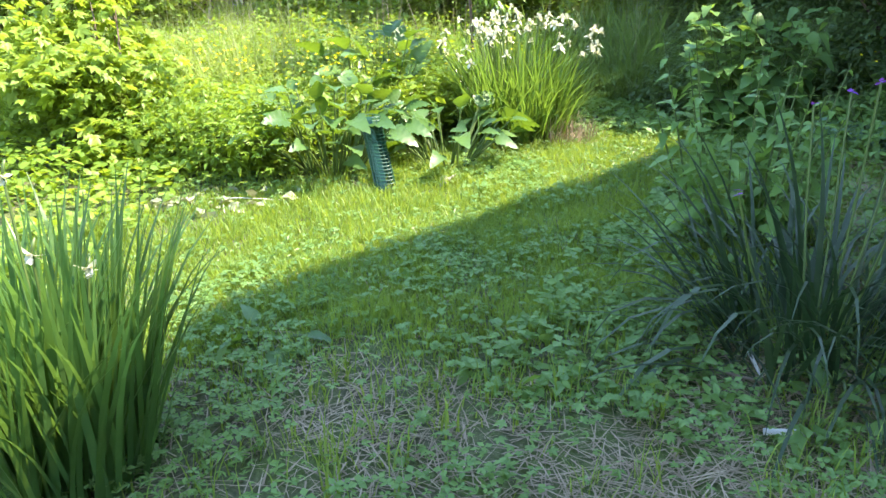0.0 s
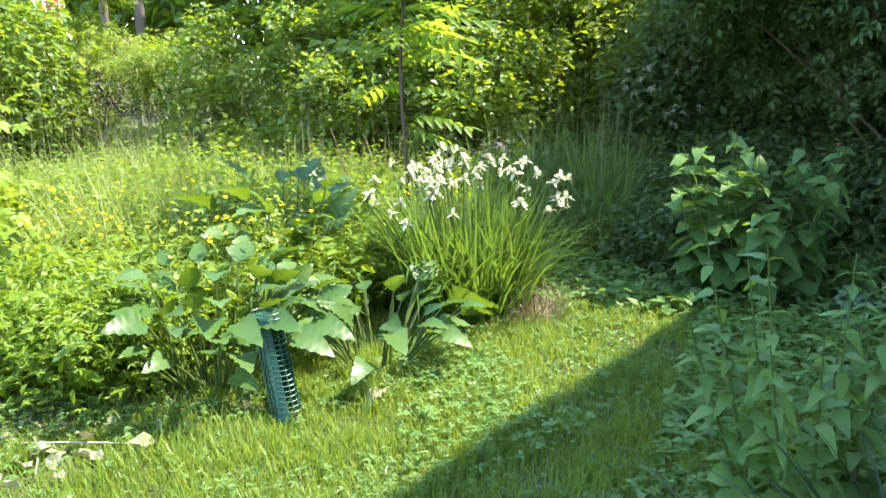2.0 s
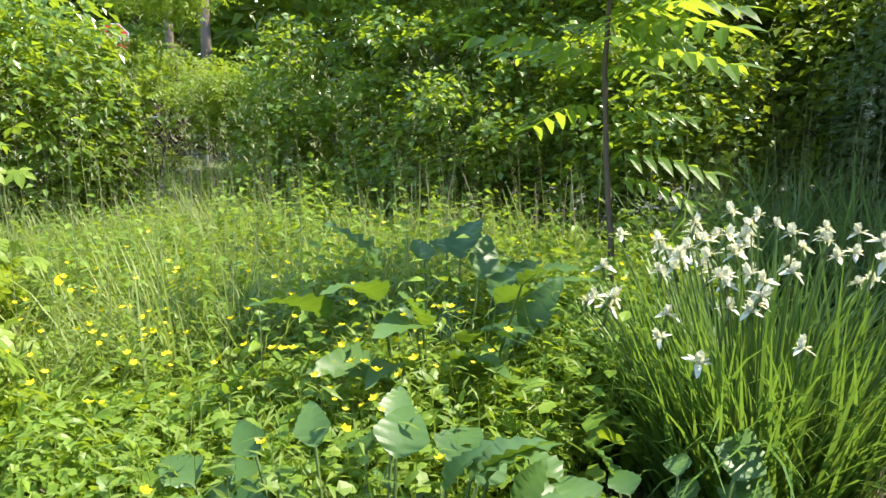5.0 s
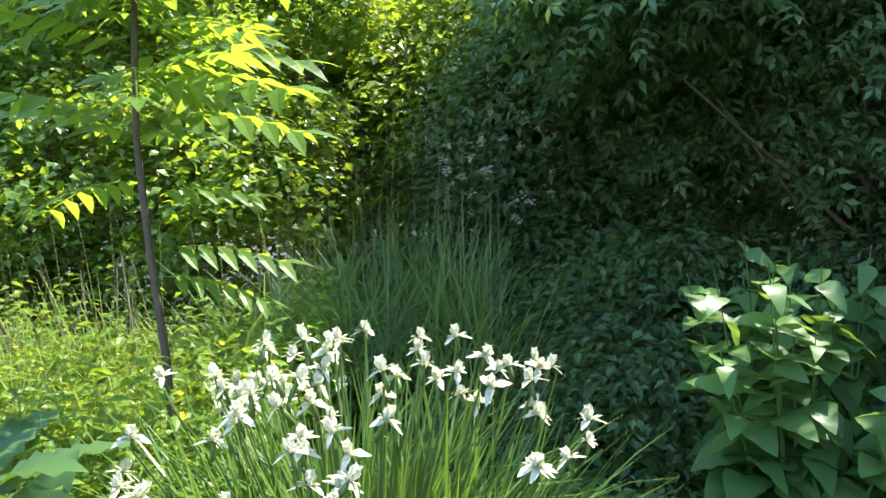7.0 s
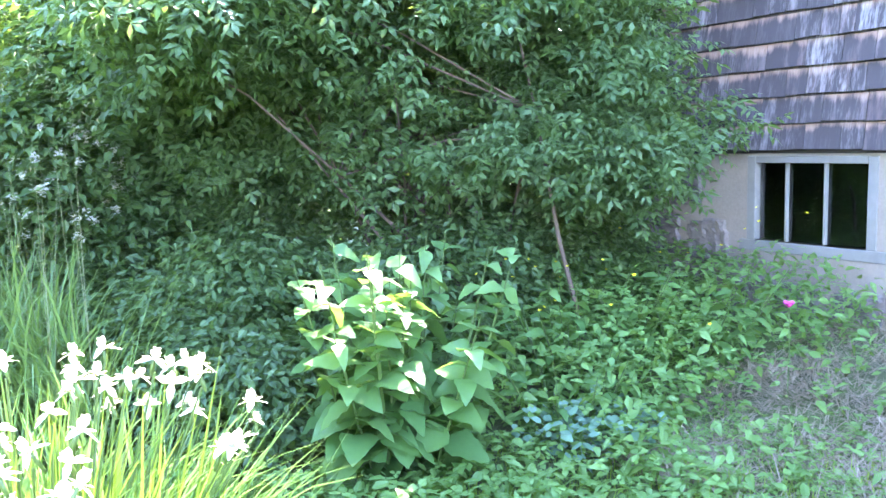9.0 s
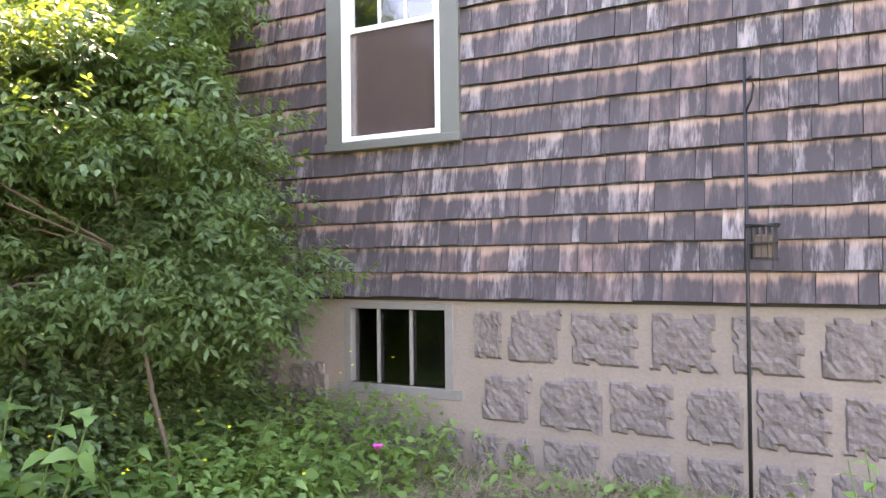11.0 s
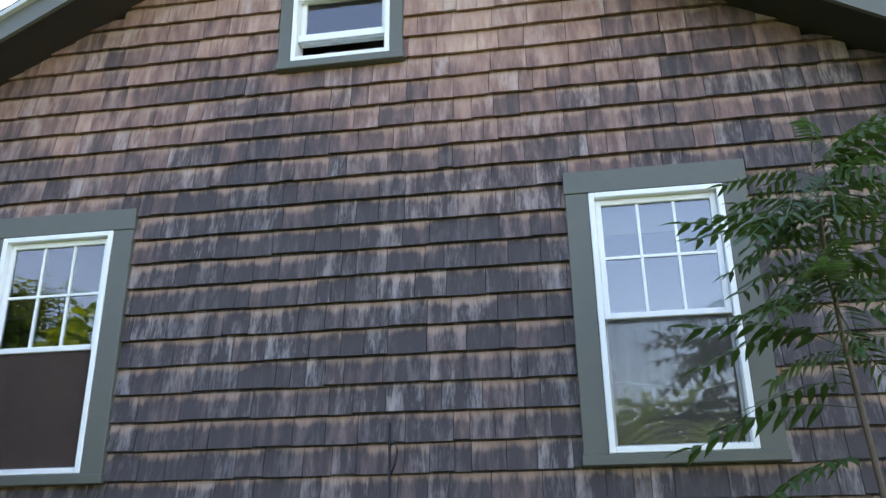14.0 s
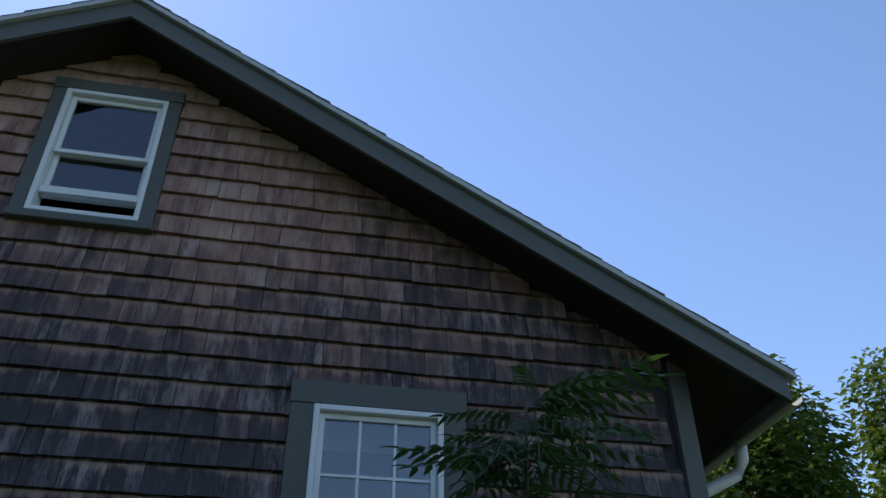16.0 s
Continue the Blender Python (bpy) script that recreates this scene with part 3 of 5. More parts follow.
# roof: two slabs with fascia, soffit and drip edge
for side, (ya, yb) in (("south", (EAVE_Y0, RIDGE_Y)), ("north", (EAVE_Y1, RIDGE_Y))):
    za, zb = roof_top(ya), RIDGE_Z
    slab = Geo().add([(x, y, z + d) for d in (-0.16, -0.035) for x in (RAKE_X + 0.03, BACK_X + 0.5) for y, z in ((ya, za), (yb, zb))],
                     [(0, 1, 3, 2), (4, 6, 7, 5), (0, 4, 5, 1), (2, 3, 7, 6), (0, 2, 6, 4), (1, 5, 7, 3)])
    roof = house_part("roof_slab", slab, SOFFIT, "brown roof boards and soffit, underside shade in their colour")
    yo = ya + (0.05 if ya > yb else -0.05)
    zo = roof_top(yo)
    house_part("rake_fascia", Geo().add([(x, y, z + d) for d in (-THICK, -0.035) for x in (RAKE_X, RAKE_X + 0.028) for y, z in ((ya, za), (yb, zb))],
                                        [(0, 1, 3, 2), (4, 6, 7, 5), (0, 4, 5, 1), (2, 3, 7, 6), (0, 2, 6, 4), (1, 5, 7, 3)]), TRIM, "dark green rake board")
    house_part("eave_fascia", box((RAKE_X + 0.03, min(ya, ya - 0.0), za - THICK), (BACK_X + 0.5, ya + 0.025, za - 0.04)), TRIM, "dark green eave board")
    house_part("drip_edge", Geo().add([(x, y, z + d) for d in (-0.052, -0.012) for x in (RAKE_X - 0.034, RAKE_X + 0.05) for y, z in ((yo, zo), (yb, zb))],
                                      [(0, 1, 3, 2), (4, 6, 7, 5), (0, 4, 5, 1), (2, 3, 7, 6), (0, 2, 6, 4), (1, 5, 7, 3)]), EDGE, "pale metal drip edge")
    # roofing in courses, each a little proud of the one below
    n = 34
    run = abs(yb - yo)
    for i in range(n):
        g = Geo()
        s = 1 if yb > yo else -1
        p, q = yo + s * run * i / n, yo + s * min(run, run * (i + 1.15) / n)
        z1, z2 = roof_top(p), roof_top(q)
        dx = rng.uniform(-0.006, 0.006)
        g.add([(x, y, z) for x in (RAKE_X - 0.03 + dx, BACK_X + 0.52) for y, z in ((p, z1 - 0.01), (p, z1 + 0.012), (q, z2 - 0.008), (q, z2 + 0.002))],
              [(0, 1, 3, 2), (4, 6, 7, 5), (1, 5, 7, 3), (0, 4, 5, 1)])
        house_part("roofing_course", g, ROOFING)
    house_part("corner_board", box((WALL_X - 0.046, ya + 0.47 if ya < yb else ya - 0.59, FOUND_TOP), (WALL_X + 0.02, ya + 0.59 if ya < yb else ya - 0.47, roof_top(Y0) - 0.1), 0.004), TRIM, "dark green corner board")

# gutter and its elbow along the near eave
gy, gz = EAVE_Y0 - 0.06, roof_top(EAVE_Y0) - 0.15
half = [(gy + 0.06 * math.cos(a), gz + 0.07 * math.sin(a)) for a in np.linspace(math.pi, 2 * math.pi, 8)]
gv = [(x, y, z) for x in (2.06, BACK_X + 0.4) for y, z in half]
gutter = thing("gutter", "cream painted metal gutter under the eave of the house", "gutter", (2.3, gy, gz))
for nm, geo in (("trough", Geo().add(gv, [(i, i + 1, i + 9, i + 8) for i in range(7)])),
                ("downspout", joined(tube([(2.75, gy, gz - 0.06), (2.75, gy + 0.01, gz - 0.16), (2.75, gy + 0.08, gz - 0.27), (2.75, gy + 0.25, gz - 0.36), (2.72, Y0 - 0.14, gz - 0.43), (2.7, Y0 - 0.07, gz - 0.5), (2.7, Y0 - 0.05, gz - 0.7), (2.7, Y0 - 0.05, 0.3)], 0.042, 10)))):
    ob = part(nm, geo, GUTTER, gutter, "", True)
    ob.matrix_parent_inverse = Matrix.Translation((-2.3, -gy, -gz))


def window_unit(name, hole, label, lights=True, lower_backing=None, trim=(0.135, 0.145, 0.05), sashes=True):
    """Casing, white frame, upper sash with or without bars, lower sash with a screen."""
    ya, yb, za, zb = hole
    w = thing(name, label, "window", (WALL_X, (ya + yb) / 2, za), kind="structure")
    inv = Matrix.Translation((-WALL_X, -(ya + yb) / 2, -za))

    def put(nm, geo, mat, lab="", parent=w):
        ob = part(nm, geo, mat, parent, lab)
        if parent is w:
            ob.matrix_parent_inverse = inv
        return ob

    ts, tt, tb = trim
    X = WALL_X
    put("side_casing", box((X - 0.048, ya - ts, za - tb), (X + 0.02, ya - 0.001, zb + 0.0), 0.004), TRIM, "dark green side casing")
    put("side_casing", box((X - 0.048, yb + 0.001, za - tb), (X + 0.02, yb + ts, zb + 0.0), 0.004), TRIM, "dark green side casing")
    put("head_casing", box((X - 0.052, ya - ts - 0.006, zb + 0.002), (X + 0.02, yb + ts + 0.006, zb + tt), 0.004), TRIM, "dark green head casing")
    put("sill", box((X - 0.066, ya - ts - 0.01, za - tb - 0.012), (X + 0.05, yb + ts + 0.01, za - 0.004), 0.006), TRIM, "dark green sill")
    f = 0.034
    for nm, lo, hi in (("jamb", (ya, za), (ya + f, zb)), ("jamb", (yb - f, za), (yb, zb)), ("head", (ya + f, zb - f), (yb - f, zb)), ("frame_sill", (ya + f, za), (yb - f, za + f))):
        put(nm, box((X - 0.054, lo[0], lo[1]), (X + 0.10, hi[0], hi[1]), 0.004), WHITE, "white painted frame")
    mid = za + (zb - za) * 0.505

    def sash(nm, z0, z1, x, bars):
        s = 0.034 if bars or lower_backing == "open" else 0.014
        y0, y1 = ya + f + 0.002, yb - f - 0.002
        frame_geo = joined(box((x, y0, z0), (x + 0.035, y0 + s, z1), 0.003), box((x, y1 - s, z0), (x + 0.035, y1, z1), 0.003),
                           box((x, y0 + s, z0), (x + 0.035, y1 - s, z0 + s), 0.003), box((x, y0 + s, z1 - s), (x + 0.035, y1 - s, z1), 0.003))
        sash_ob = put(nm, frame_geo, WHITE, "white painted sash")
        a0, a1, b0, b1 = y0 + s, y1 - s, z0 + s, z1 - s
        if bars:
            for i in (1, 2):
                yy = a0 + (a1 - a0) * i / 3
                put("muntin", box((x + 0.008, yy - 0.008, b0), (x + 0.03, yy + 0.008, b1)), WHITE, "", sash_ob)
            zz = (b0 + b1) / 2
            put("muntin", box((x + 0.007, a0, zz - 0.008), (x + 0.031, a1, zz + 0.008)), WHITE, "", sash_ob)
        pane = put("pane", box((x + 0.017, a0, b0), (x + 0.021, a1, b1)), GLASS, "reflecting window glass", sash_ob)
        pane.visible_shadow = False
        return a0, a1, b0, b1

    if sashes:
        sash("upper_sash", mid - 0.02, zb - f - 0.002, X - 0.012, lights)
        a0, a1, b0, b1 = sash("lower_sash", za + f + (0.002 if lower_backing != "open" else 0.14), mid + 0.016, X + 0.03, False)
        if lower_backing != "open":
            sc = put("insect_screen", box((X + 0.004, a0 - 0.03, b0 - 0.02), (X + 0.006, a1 + 0.03, b1 + 0.004)), GLARE_SCREEN if lower_backing == "dusty" else SCREEN, "fine insect screen")
            sc.visible_shadow = False
    return w


window_unit("window_1", WINDOWS["left"], "white double-hung window in a dark green casing, brown curtain behind")
window_unit("window_2", WINDOWS["right"], "white double-hung window in dark green casing, pale shade behind", True, "dusty")
attic = window_unit("window_3", WINDOWS["attic"], "white attic window with plain sashes in a dark green casing", False, "open", (0.09, 0.10, 0.05))
ya, yb, za, zb = WINDOWS["attic"]
for dz in (0.17,):
    ob = part("storm_rail", box((WALL_X - 0.02, ya + 0.036, za + dz), (WALL_X + 0.0, yb - 0.036, za + dz + 0.055), 0.003), WHITE, attic, "white storm window rail")
    ob.matrix_parent_inverse = Matrix.Translation((-WALL_X, -(ya + yb) / 2, -za))

# what stands behind the panes


def curtain(name, hole, x, z0, z1, mat, label):
    ya, yb = hole[0] - 0.05, hole[1] + 0.05
    ys = np.linspace(ya, yb, 60)
    xs = x + 0.022 * np.sin(np.arange(60) * 0.9) + 0.008 * np.sin(np.arange(60) * 2.3)
    V = [(a, b, z) for z in (z0, z1) for a, b in zip(xs, ys)] + [(a + 0.004, b, z) for z in (z0, z1) for a, b in zip(xs, ys)]
    F = [(i, i + 1, 61 + i, 60 + i) for i in range(59)] + [(121 + i, 120 + i, 180 + i, 181 + i) for i in range(59)]
    return solid(name, Geo().add(V, F), mat, label, "curtain", "", True)


curtain("curtain", WINDOWS["left"], WALL_X + 0.20, 1.41, 3.9, CURTAIN, "dark brown hanging curtain behind the window")
curtain("window_shade", WINDOWS["right"], WALL_X + 0.24, 2.60, 3.12, SHEET, "pale beige cloth shade hanging behind the window")
weave = joined(*[tube([(WALL_X + 0.22 + 0.02 * math.sin(a), 2.80 + (0.10 + 0.045 * k) * math.cos(a), 2.20 + (0.12 + 0.036 * k) * math.sin(a)) for a in np.linspace(0, math.pi, 17)], 0.014, 6) for k in range(6)])
stool = solid("basket", weave, BASKET, "round woven straw basket top inside the window", "basket", "", True)
solid("table", box((WALL_X + 0.2, 2.2, 2.1), (WALL_X + 0.6, 3.4, 2.2), 0.01), ROOM, "dim wooden table inside the window", "table")
cordp = [(WALL_X + 0.16, y, 2.72 - 0.05 * math.sin((y - 2.35) / 0.85 * math.pi) + 0.02 * math.sin(9 * y)) for y in np.linspace(2.35, 3.2, 20)]
solid("cord", tube(cordp, 0.006, 5), WHITE, "thin pale cord sagging across the window inside", "cord", "", True)
solid("blind", box((WALL_X + 0.10, 2.44, 3.58), (WALL_X + 0.115, 3.13, 3.79), 0.003), SHEET, "rolled pale window blind behind the glass", "blind")
solid("blind", box((WALL_X + 0.10, 6.21, 3.62), (WALL_X + 0.115, 6.9, 3.78), 0.003), SHEET, "rolled pale window blind behind the glass", "blind")

# cellar window with three panes
ya, yb, za, zb = CELLAR
cw = thing("window_4", "low cellar window with grey wooden bars set in the foundation", "window", (WALL_X, (ya + yb) / 2, za), kind="structure")
cinv = Matrix.Translation((-WALL_X, -(ya + yb) / 2, -za))
GREYWOOD = plain_mat("grey_old_paint", (0.11, 0.098, 0.085), (0.22, 0.20, 0.175), 20, 0.8, 0.3)
for nm, lo, hi in (("jamb", (ya, za), (ya + 0.06, zb)), ("jamb", (yb - 0.06, za), (yb, zb)), ("sill", (ya - 0.06, za - 0.07), (yb + 0.06, za)), ("head", (ya + 0.06, zb - 0.045), (yb - 0.06, zb)),
                   ("bar", (ya + 0.325, za), (ya + 0.343, zb - 0.045)), ("bar", (ya + 0.585, za), (ya + 0.603, zb - 0.045))):
    ob = part(nm, box((WALL_X + (0.035 if nm == "bar" else 0.012), lo[0], lo[1]), (WALL_X + (0.065 if nm == "bar" else 0.12), hi[0], hi[1]), 0.004), GREYWOOD, cw, "weathered grey wood")
    ob.matrix_parent_inverse = cinv
ob = part("pane", box((WALL_X + 0.066, ya + 0.06, za), (WALL_X + 0.074, yb - 0.06, zb - 0.045)), GLASS, cw, "dusty dark glass")
ob.visible_shadow = False
ob.matrix_parent_inverse = cinv
solid("cellar", joined(box((2.7, ya - 0.3, 0.3), (2.9, ya - 0.25, 1.24)), box((2.7, yb + 0.25, 0.3), (2.9, yb + 0.3, 1.24)), box((2.9, ya - 0.3, 0.3), (2.95, yb + 0.3, 1.24)), box((2.7, ya - 0.3, 0.25), (2.95, yb + 0.3, 0.3))), ROOM, "dark cellar recess behind the low window", "cellar", "structure")

# shepherd's pole with a small wire feeder
px, py = 2.2, 4.31
pole = thing("garden_pole", "thin black iron pole standing in front of the shingled wall", "pole", (px, py, 0.18))
pinv = Matrix.Translation((-px, -py, -0.18))
for nm, geo in (("shaft", tube([(px, py, 0.12), (px, py, 1.2), (px, py, 2.48)], [0.011, 0.010, 0.008], 8)),
                ("hook", tube([(px, py, 2.2), (px - 0.01, py - 0.03, 2.26), (px - 0.015, py - 0.045, 2.33), (px - 0.01, py - 0.03, 2.38), (px, py, 2.36)], 0.006, 6))):
    ob = part(nm, geo, IRON, pole, "", True)
    ob.matrix_parent_inverse = pinv
fz0, fz1, fy = 1.46, 1.63, py - 0.075
wires = [tube([(px - 0.05 + dx, fy - 0.06 + dy, fz0), (px - 0.05 + dx, fy - 0.06 + dy, fz1)], 0.003, 5) for dx in (0, 0.035, 0.07, 0.1) for dy in (0, 0.03, 0.06, 0.09, 0.12)]
wires += [box((px - 0.055, fy - 0.065, z), (px + 0.055, fy + 0.065, z + 0.008)) for z in (fz0, (fz0 + fz1) / 2)]
feeder = thing("suet_feeder", "small black wire cage feeder hanging on the iron pole", "bird feeder", (px, fy, fz0))
finv = Matrix.Translation((-px, -fy, -fz0))
for nm, geo, mat in (("cage", joined(*wires), IRON), ("cake", box((px - 0.035, fy - 0.045, fz0 + 0.008), (px + 0.035, fy + 0.045, fz1 - 0.04), 0.01), BARK),
                     ("lid", joined(*[tube([(px - 0.07 + 0.02 * i, fy - 0.075, fz1 + 0.012 * (i % 2)), (px - 0.07 + 0.02 * i, fy + 0.075, fz1 + 0.012 * ((i + 1) % 2))], 0.005, 5) for i in range(8)]), IRON)):
    ob = part(nm, geo, mat, feeder)
    ob.matrix_parent_inverse = finv

# ---- plants ----

def lawn_share(x, y):
    """1 on the mown strip, 0 in the beds."""
    a = np.clip((y - (1.0 + 0.0 * x)) / 0.4, 0, 1)
    right = np.clip((-0.35 + 0.22 * np.sin(y * 2) - (x - 0.0 * y)) / 0.5 + 0.6, 0, 1)
    left = np.clip((x - (-3.1 + 0.36 * (y - 3.2))) / 0.3, 0, 1)
    back = np.clip((6.3 - y) / 0.6, 0, 1)
    return a * right * left * back


def patchy(x, y, s=1.0, seed=0.0):
    return 0.5 + 0.5 * np.sin(2.1 * s * x + seed + 1.3 * np.sin(1.7 * s * y + seed)) * np.sin(1.9 * s * y - 0.6 * seed + np.sin(2.9 * s * x))


def bare(x, y):
    """1 on the dry bare patches, 0 elsewhere."""
    k = np.exp(-((x + 0.80) ** 2 / 0.16 + (y - 1.85) ** 2 / 0.10)) + np.exp(-((x - 0.25) ** 2 / 0.16 + (y - 2.45) ** 2 / 0.16)) + np.exp(-((x - 0.1) ** 2 / 0.3 + (y - 1.9) ** 2 / 0.12))
    return np.clip(1.3 * k, 0, 1)


# mown grass
g = Geo()
x, y = spread(260000, -3.3, 0.9, 0.9, 6.5, lambda x, y: np.clip(lawn_share(x, y) + 0.10, 0, 1) * np.clip(0.25 + 1.1 * patchy(x, y, 2.0, 1.0), 0.12, 1) * np.clip((y + 0.35 * (x + 1.5 < 0) - 1.5) / 1.5, 0.06, 1) * (1 - 0.9 * bare(x, y)))
n = len(x)
blades(g, on_ground(x, y, -0.004), rng.uniform(0, 6.3, n), rng.uniform(0.03, 0.085, n) * (0.7 + 0.7 * patchy(x, y, 3.1, 2.0)), rng.uniform(0, 0.5, n), rng.uniform(0.2, 1.1, n), rng.uniform(0.003, 0.0065, n), 2)
x, y = spread(330, -2.6, 0.5, 1.2, 5.6)
x, y = np.repeat(x, 16) + rng.normal(0, 0.03, 16 * len(x)), np.repeat(y, 16) + rng.normal(0, 0.03, 16 * len(y))
n = len(x)
blades(g, on_ground(x, y, -0.004), rng.uniform(0, 6.3, n), rng.uniform(0.06, 0.17, n), rng.uniform(0, 0.6, n), rng.uniform(0.2, 1.3, n), rng.uniform(0.003, 0.006, n), 3)
solid("lawn_grass", g, LAWN, "short patchy green lawn grass", "grass", "stuff")
# dry clippings near the start and along the bed
g = Geo()
x, y = spread(46000, -1.9, 1.3, 0.7, 3.6, lambda x, y: np.clip(0.45 * bare(x, y) * (0.3 + patchy(x, y, 5.0, 1.0)) + 0.08 * patchy(x, y, 2.4, 3.0), 0.02, 1))
n = len(x)
blades(g, on_ground(x, y, 0.004), rng.uniform(0, 6.3, n), rng.uniform(0.05, 0.16, n), rng.uniform(1.2, 1.5, n), rng.uniform(-0.1, 0.25, n), rng.uniform(0.002, 0.0055, n), 2)
x, y = spread(36000, 0.2, 2.38, 3.0, 6.3, lambda x, y: np.clip(patchy(x, y, 2.4, 1.0) * 1.3 + 0.05, 0.1, 1))
n = len(x)
blades(g, on_ground(x, y, 0.01), rng.uniform(0, 6.3, n), rng.uniform(0.05, 0.2, n), rng.uniform(0.9, 1.5, n), rng.uniform(-0.1, 0.35, n), rng.uniform(0.002, 0.005, n), 2)
x, y = spread(420, -1.80, -1.42, 5.5, 5.95)
n = len(x)
blades(g, on_ground(x, y, 0), rng.uniform(0, 6.3, n), rng.uniform(0.08, 0.3, n), rng.uniform(0.1, 1.2, n), rng.uniform(0, 0.6, n), rng.uniform(0.003, 0.007, n), 3)
solid("dry_grass", g, DRY, "dry straw-coloured grass clippings on bare soil", "dry grass", "stuff")
# creeping weeds with lobed leaves
g = Geo()
x, y = spread(60000, -3.2, 1.0, 0.8, 6.5, lambda x, y: np.clip(patchy(x, y, 1.6, 5.0) * 1.2 - 0.2, 0.08, 1) * np.where(x > -0.4, 0.9, 0.6) * (1 - 0.85 * bare(x, y)))
n = len(x)
stamp(g, CUT, on_ground(x, y, 0) + np.stack([0 * x, 0 * x, rng.uniform(0.012, 0.07, n)], -1), turns(rng.uniform(0, 6.3, n), rng.normal(0.05, 0.25, n), rng.normal(0, 0.3, n)), rng.uniform(0.018, 0.042, n))
x, y = spread(8000, -1.6, 0.9, 1.4, 3.6, lambda x, y: np.clip(1.3 - ((x + 0.45) ** 2 / 0.30 + (y - 2.45) ** 2 / 0.5), 0.05, 1) * np.clip(patchy(x, y, 3.1, 4.0) * 2.0 - 0.5, 0.05, 1))
n = len(x)
stamp(g, MAPLE, on_ground(x, y, 0) + np.stack([0 * x, 0 * x, rng.uniform(0.03, 0.10, n)], -1), turns(rng.uniform(0, 6.3, n), rng.normal(0.0, 0.25, n), rng.normal(0, 0.3, n)), rng.uniform(0.018, 0.034, n))
x, y = spread(9000, -2.0, 0.6, 1.3, 5.0, lambda x, y: np.clip(patchy(x, y, 1.4, 7.0) * 2.2 - 1.1, 0.02, 1))
n = len(x)
stamp(g, TREFOIL, on_ground(x, y, 0) + np.stack([0 * x, 0 * x, rng.uniform(0.03, 0.09, n)], -1), turns(rng.uniform(0, 6.3, n), rng.normal(0.0, 0.2, n), rng.normal(0, 0.25, n)), rng.uniform(0.014, 0.03, n))
solid("ground_weeds", g, WEED, "low creeping weeds with lobed green leaves", "weeds", "stuff")
# ground cover towards the house
g = Geo()
x, y = spread(40000, -1.9, 2.38, 2.2, 9.4, lambda x, y: np.clip(0.25 + patchy(x, y, 1.9, 9.0), 0, 1) * np.where(y < 4.4, 0.35, 1) * np.where((x > 0.4) & (y < 6.0), 0.2, 1) * np.where(x < -0.7, (y > 5.9) * 1.0, 1))
n = len(x)
h = rng.random(n) * (0.06 + 0.34 * np.clip((y - 5.3) / 1.2, 0, 1) * np.clip((x + 0.2) / 0.6, 0.1, 1))
stamp(g, OVATE3, on_ground(x, y, 0) + np.stack([0 * x, 0 * x, 0.02 + h], -1), turns(rng.uniform(0, 6.3, n), rng.normal(-0.1, 0.4, n), rng.normal(0, 0.4, n)), rng.uniform(0.035, 0.09, n))
stamp(g, TREFOIL, on_ground(x[::3], y[::3], 0) + np.stack([0 * x[::3], 0 * x[::3], 0.03 + h[::3] * 1.1], -1), turns(rng.uniform(0, 6.3, len(x[::3])), 0.0, rng.normal(0, 0.35, len(x[::3]))), rng.uniform(0.025, 0.05, len(x[::3])))
solid("ground_cover", g, WEED, "shaded mixed ground cover of low green leaves", "ground cover", "stuff")


def meadow_share(x, y):
    left = np.clip((x + 7.2) / 0.5, 0, 1)
    edge = np.clip(((-2.55 + 0.12 * (y - 4)) - x) / 0.35, 0, 1)
    front = np.clip((y - (3.55 - 0.10 * (x + 3.0))) / 0.3, 0, 1)
    back = np.clip((7.7 - y) / 0.5, 0, 1)
    return left * edge * front * back


# sunlit verge left of the lawn
g = Geo()
x, y = spread(14000, -6.0, -2.2, 0.8, 3.9, lambda x, y: np.clip((-2.35 - 0.5 * np.clip(y - 2.2, 0, 2) - x) / 0.4, 0, 1) * np.clip(0.3 + patchy(x, y, 1.7, 8.0), 0, 1))
n = len(x)
h = (0.06 + 0.2 * patchy(x, y, 1.2, 3.0)) * rng.random(n)
stamp(g, LOBED, on_ground(x, y, 0.01) + np.stack([0 * x, 0 * x, h], -1), turns(rng.uniform(0, 6.3, n), rng.normal(0.05, 0.4, n), rng.normal(0, 0.4, n)), rng.uniform(0.03, 0.075, n))
solid("verge_weeds", g, MEADOW, "sunlit low leafy weeds beside the lawn", "weeds", "stuff")
# buttercup meadow
g, gb, gf = Geo(), Geo(), Geo()
x, y = spread(85000, -6.6, -1.9, 3.3, 8.4, meadow_share)
n = len(x)
top = 0.30 + 0.16 * patchy(x, y, 1.5, 4.0) + 0.06 * np.clip(y - 5, 0, 3)
h = top * rng.random(n) ** 0.55
stamp(g, CUT, on_ground(x, y, 0) + np.stack([0 * x, 0 * x, h], -1), turns(rng.uniform(0, 6.3, n), rng.normal(0.15, 0.5, n), rng.normal(0, 0.45, n)), rng.uniform(0.025, 0.065, n))
x, y = spread(6500, -4.6, -2.1, 4.1, 6.0, meadow_share)
n = len(x)
stamp(g, LOBED, on_ground(x, y, 0) + np.stack([0 * x, 0 * x, rng.uniform(0.2, 0.46, n)], -1), turns(rng.uniform(0, 6.3, n), rng.normal(0.2, 0.45, n), rng.normal(0, 0.45, n)), rng.uniform(0.025, 0.06, n))
solid("meadow_leaves", g, MEADOW, "lush yellow-green buttercup leaves in full sun", "wildflowers", "stuff")
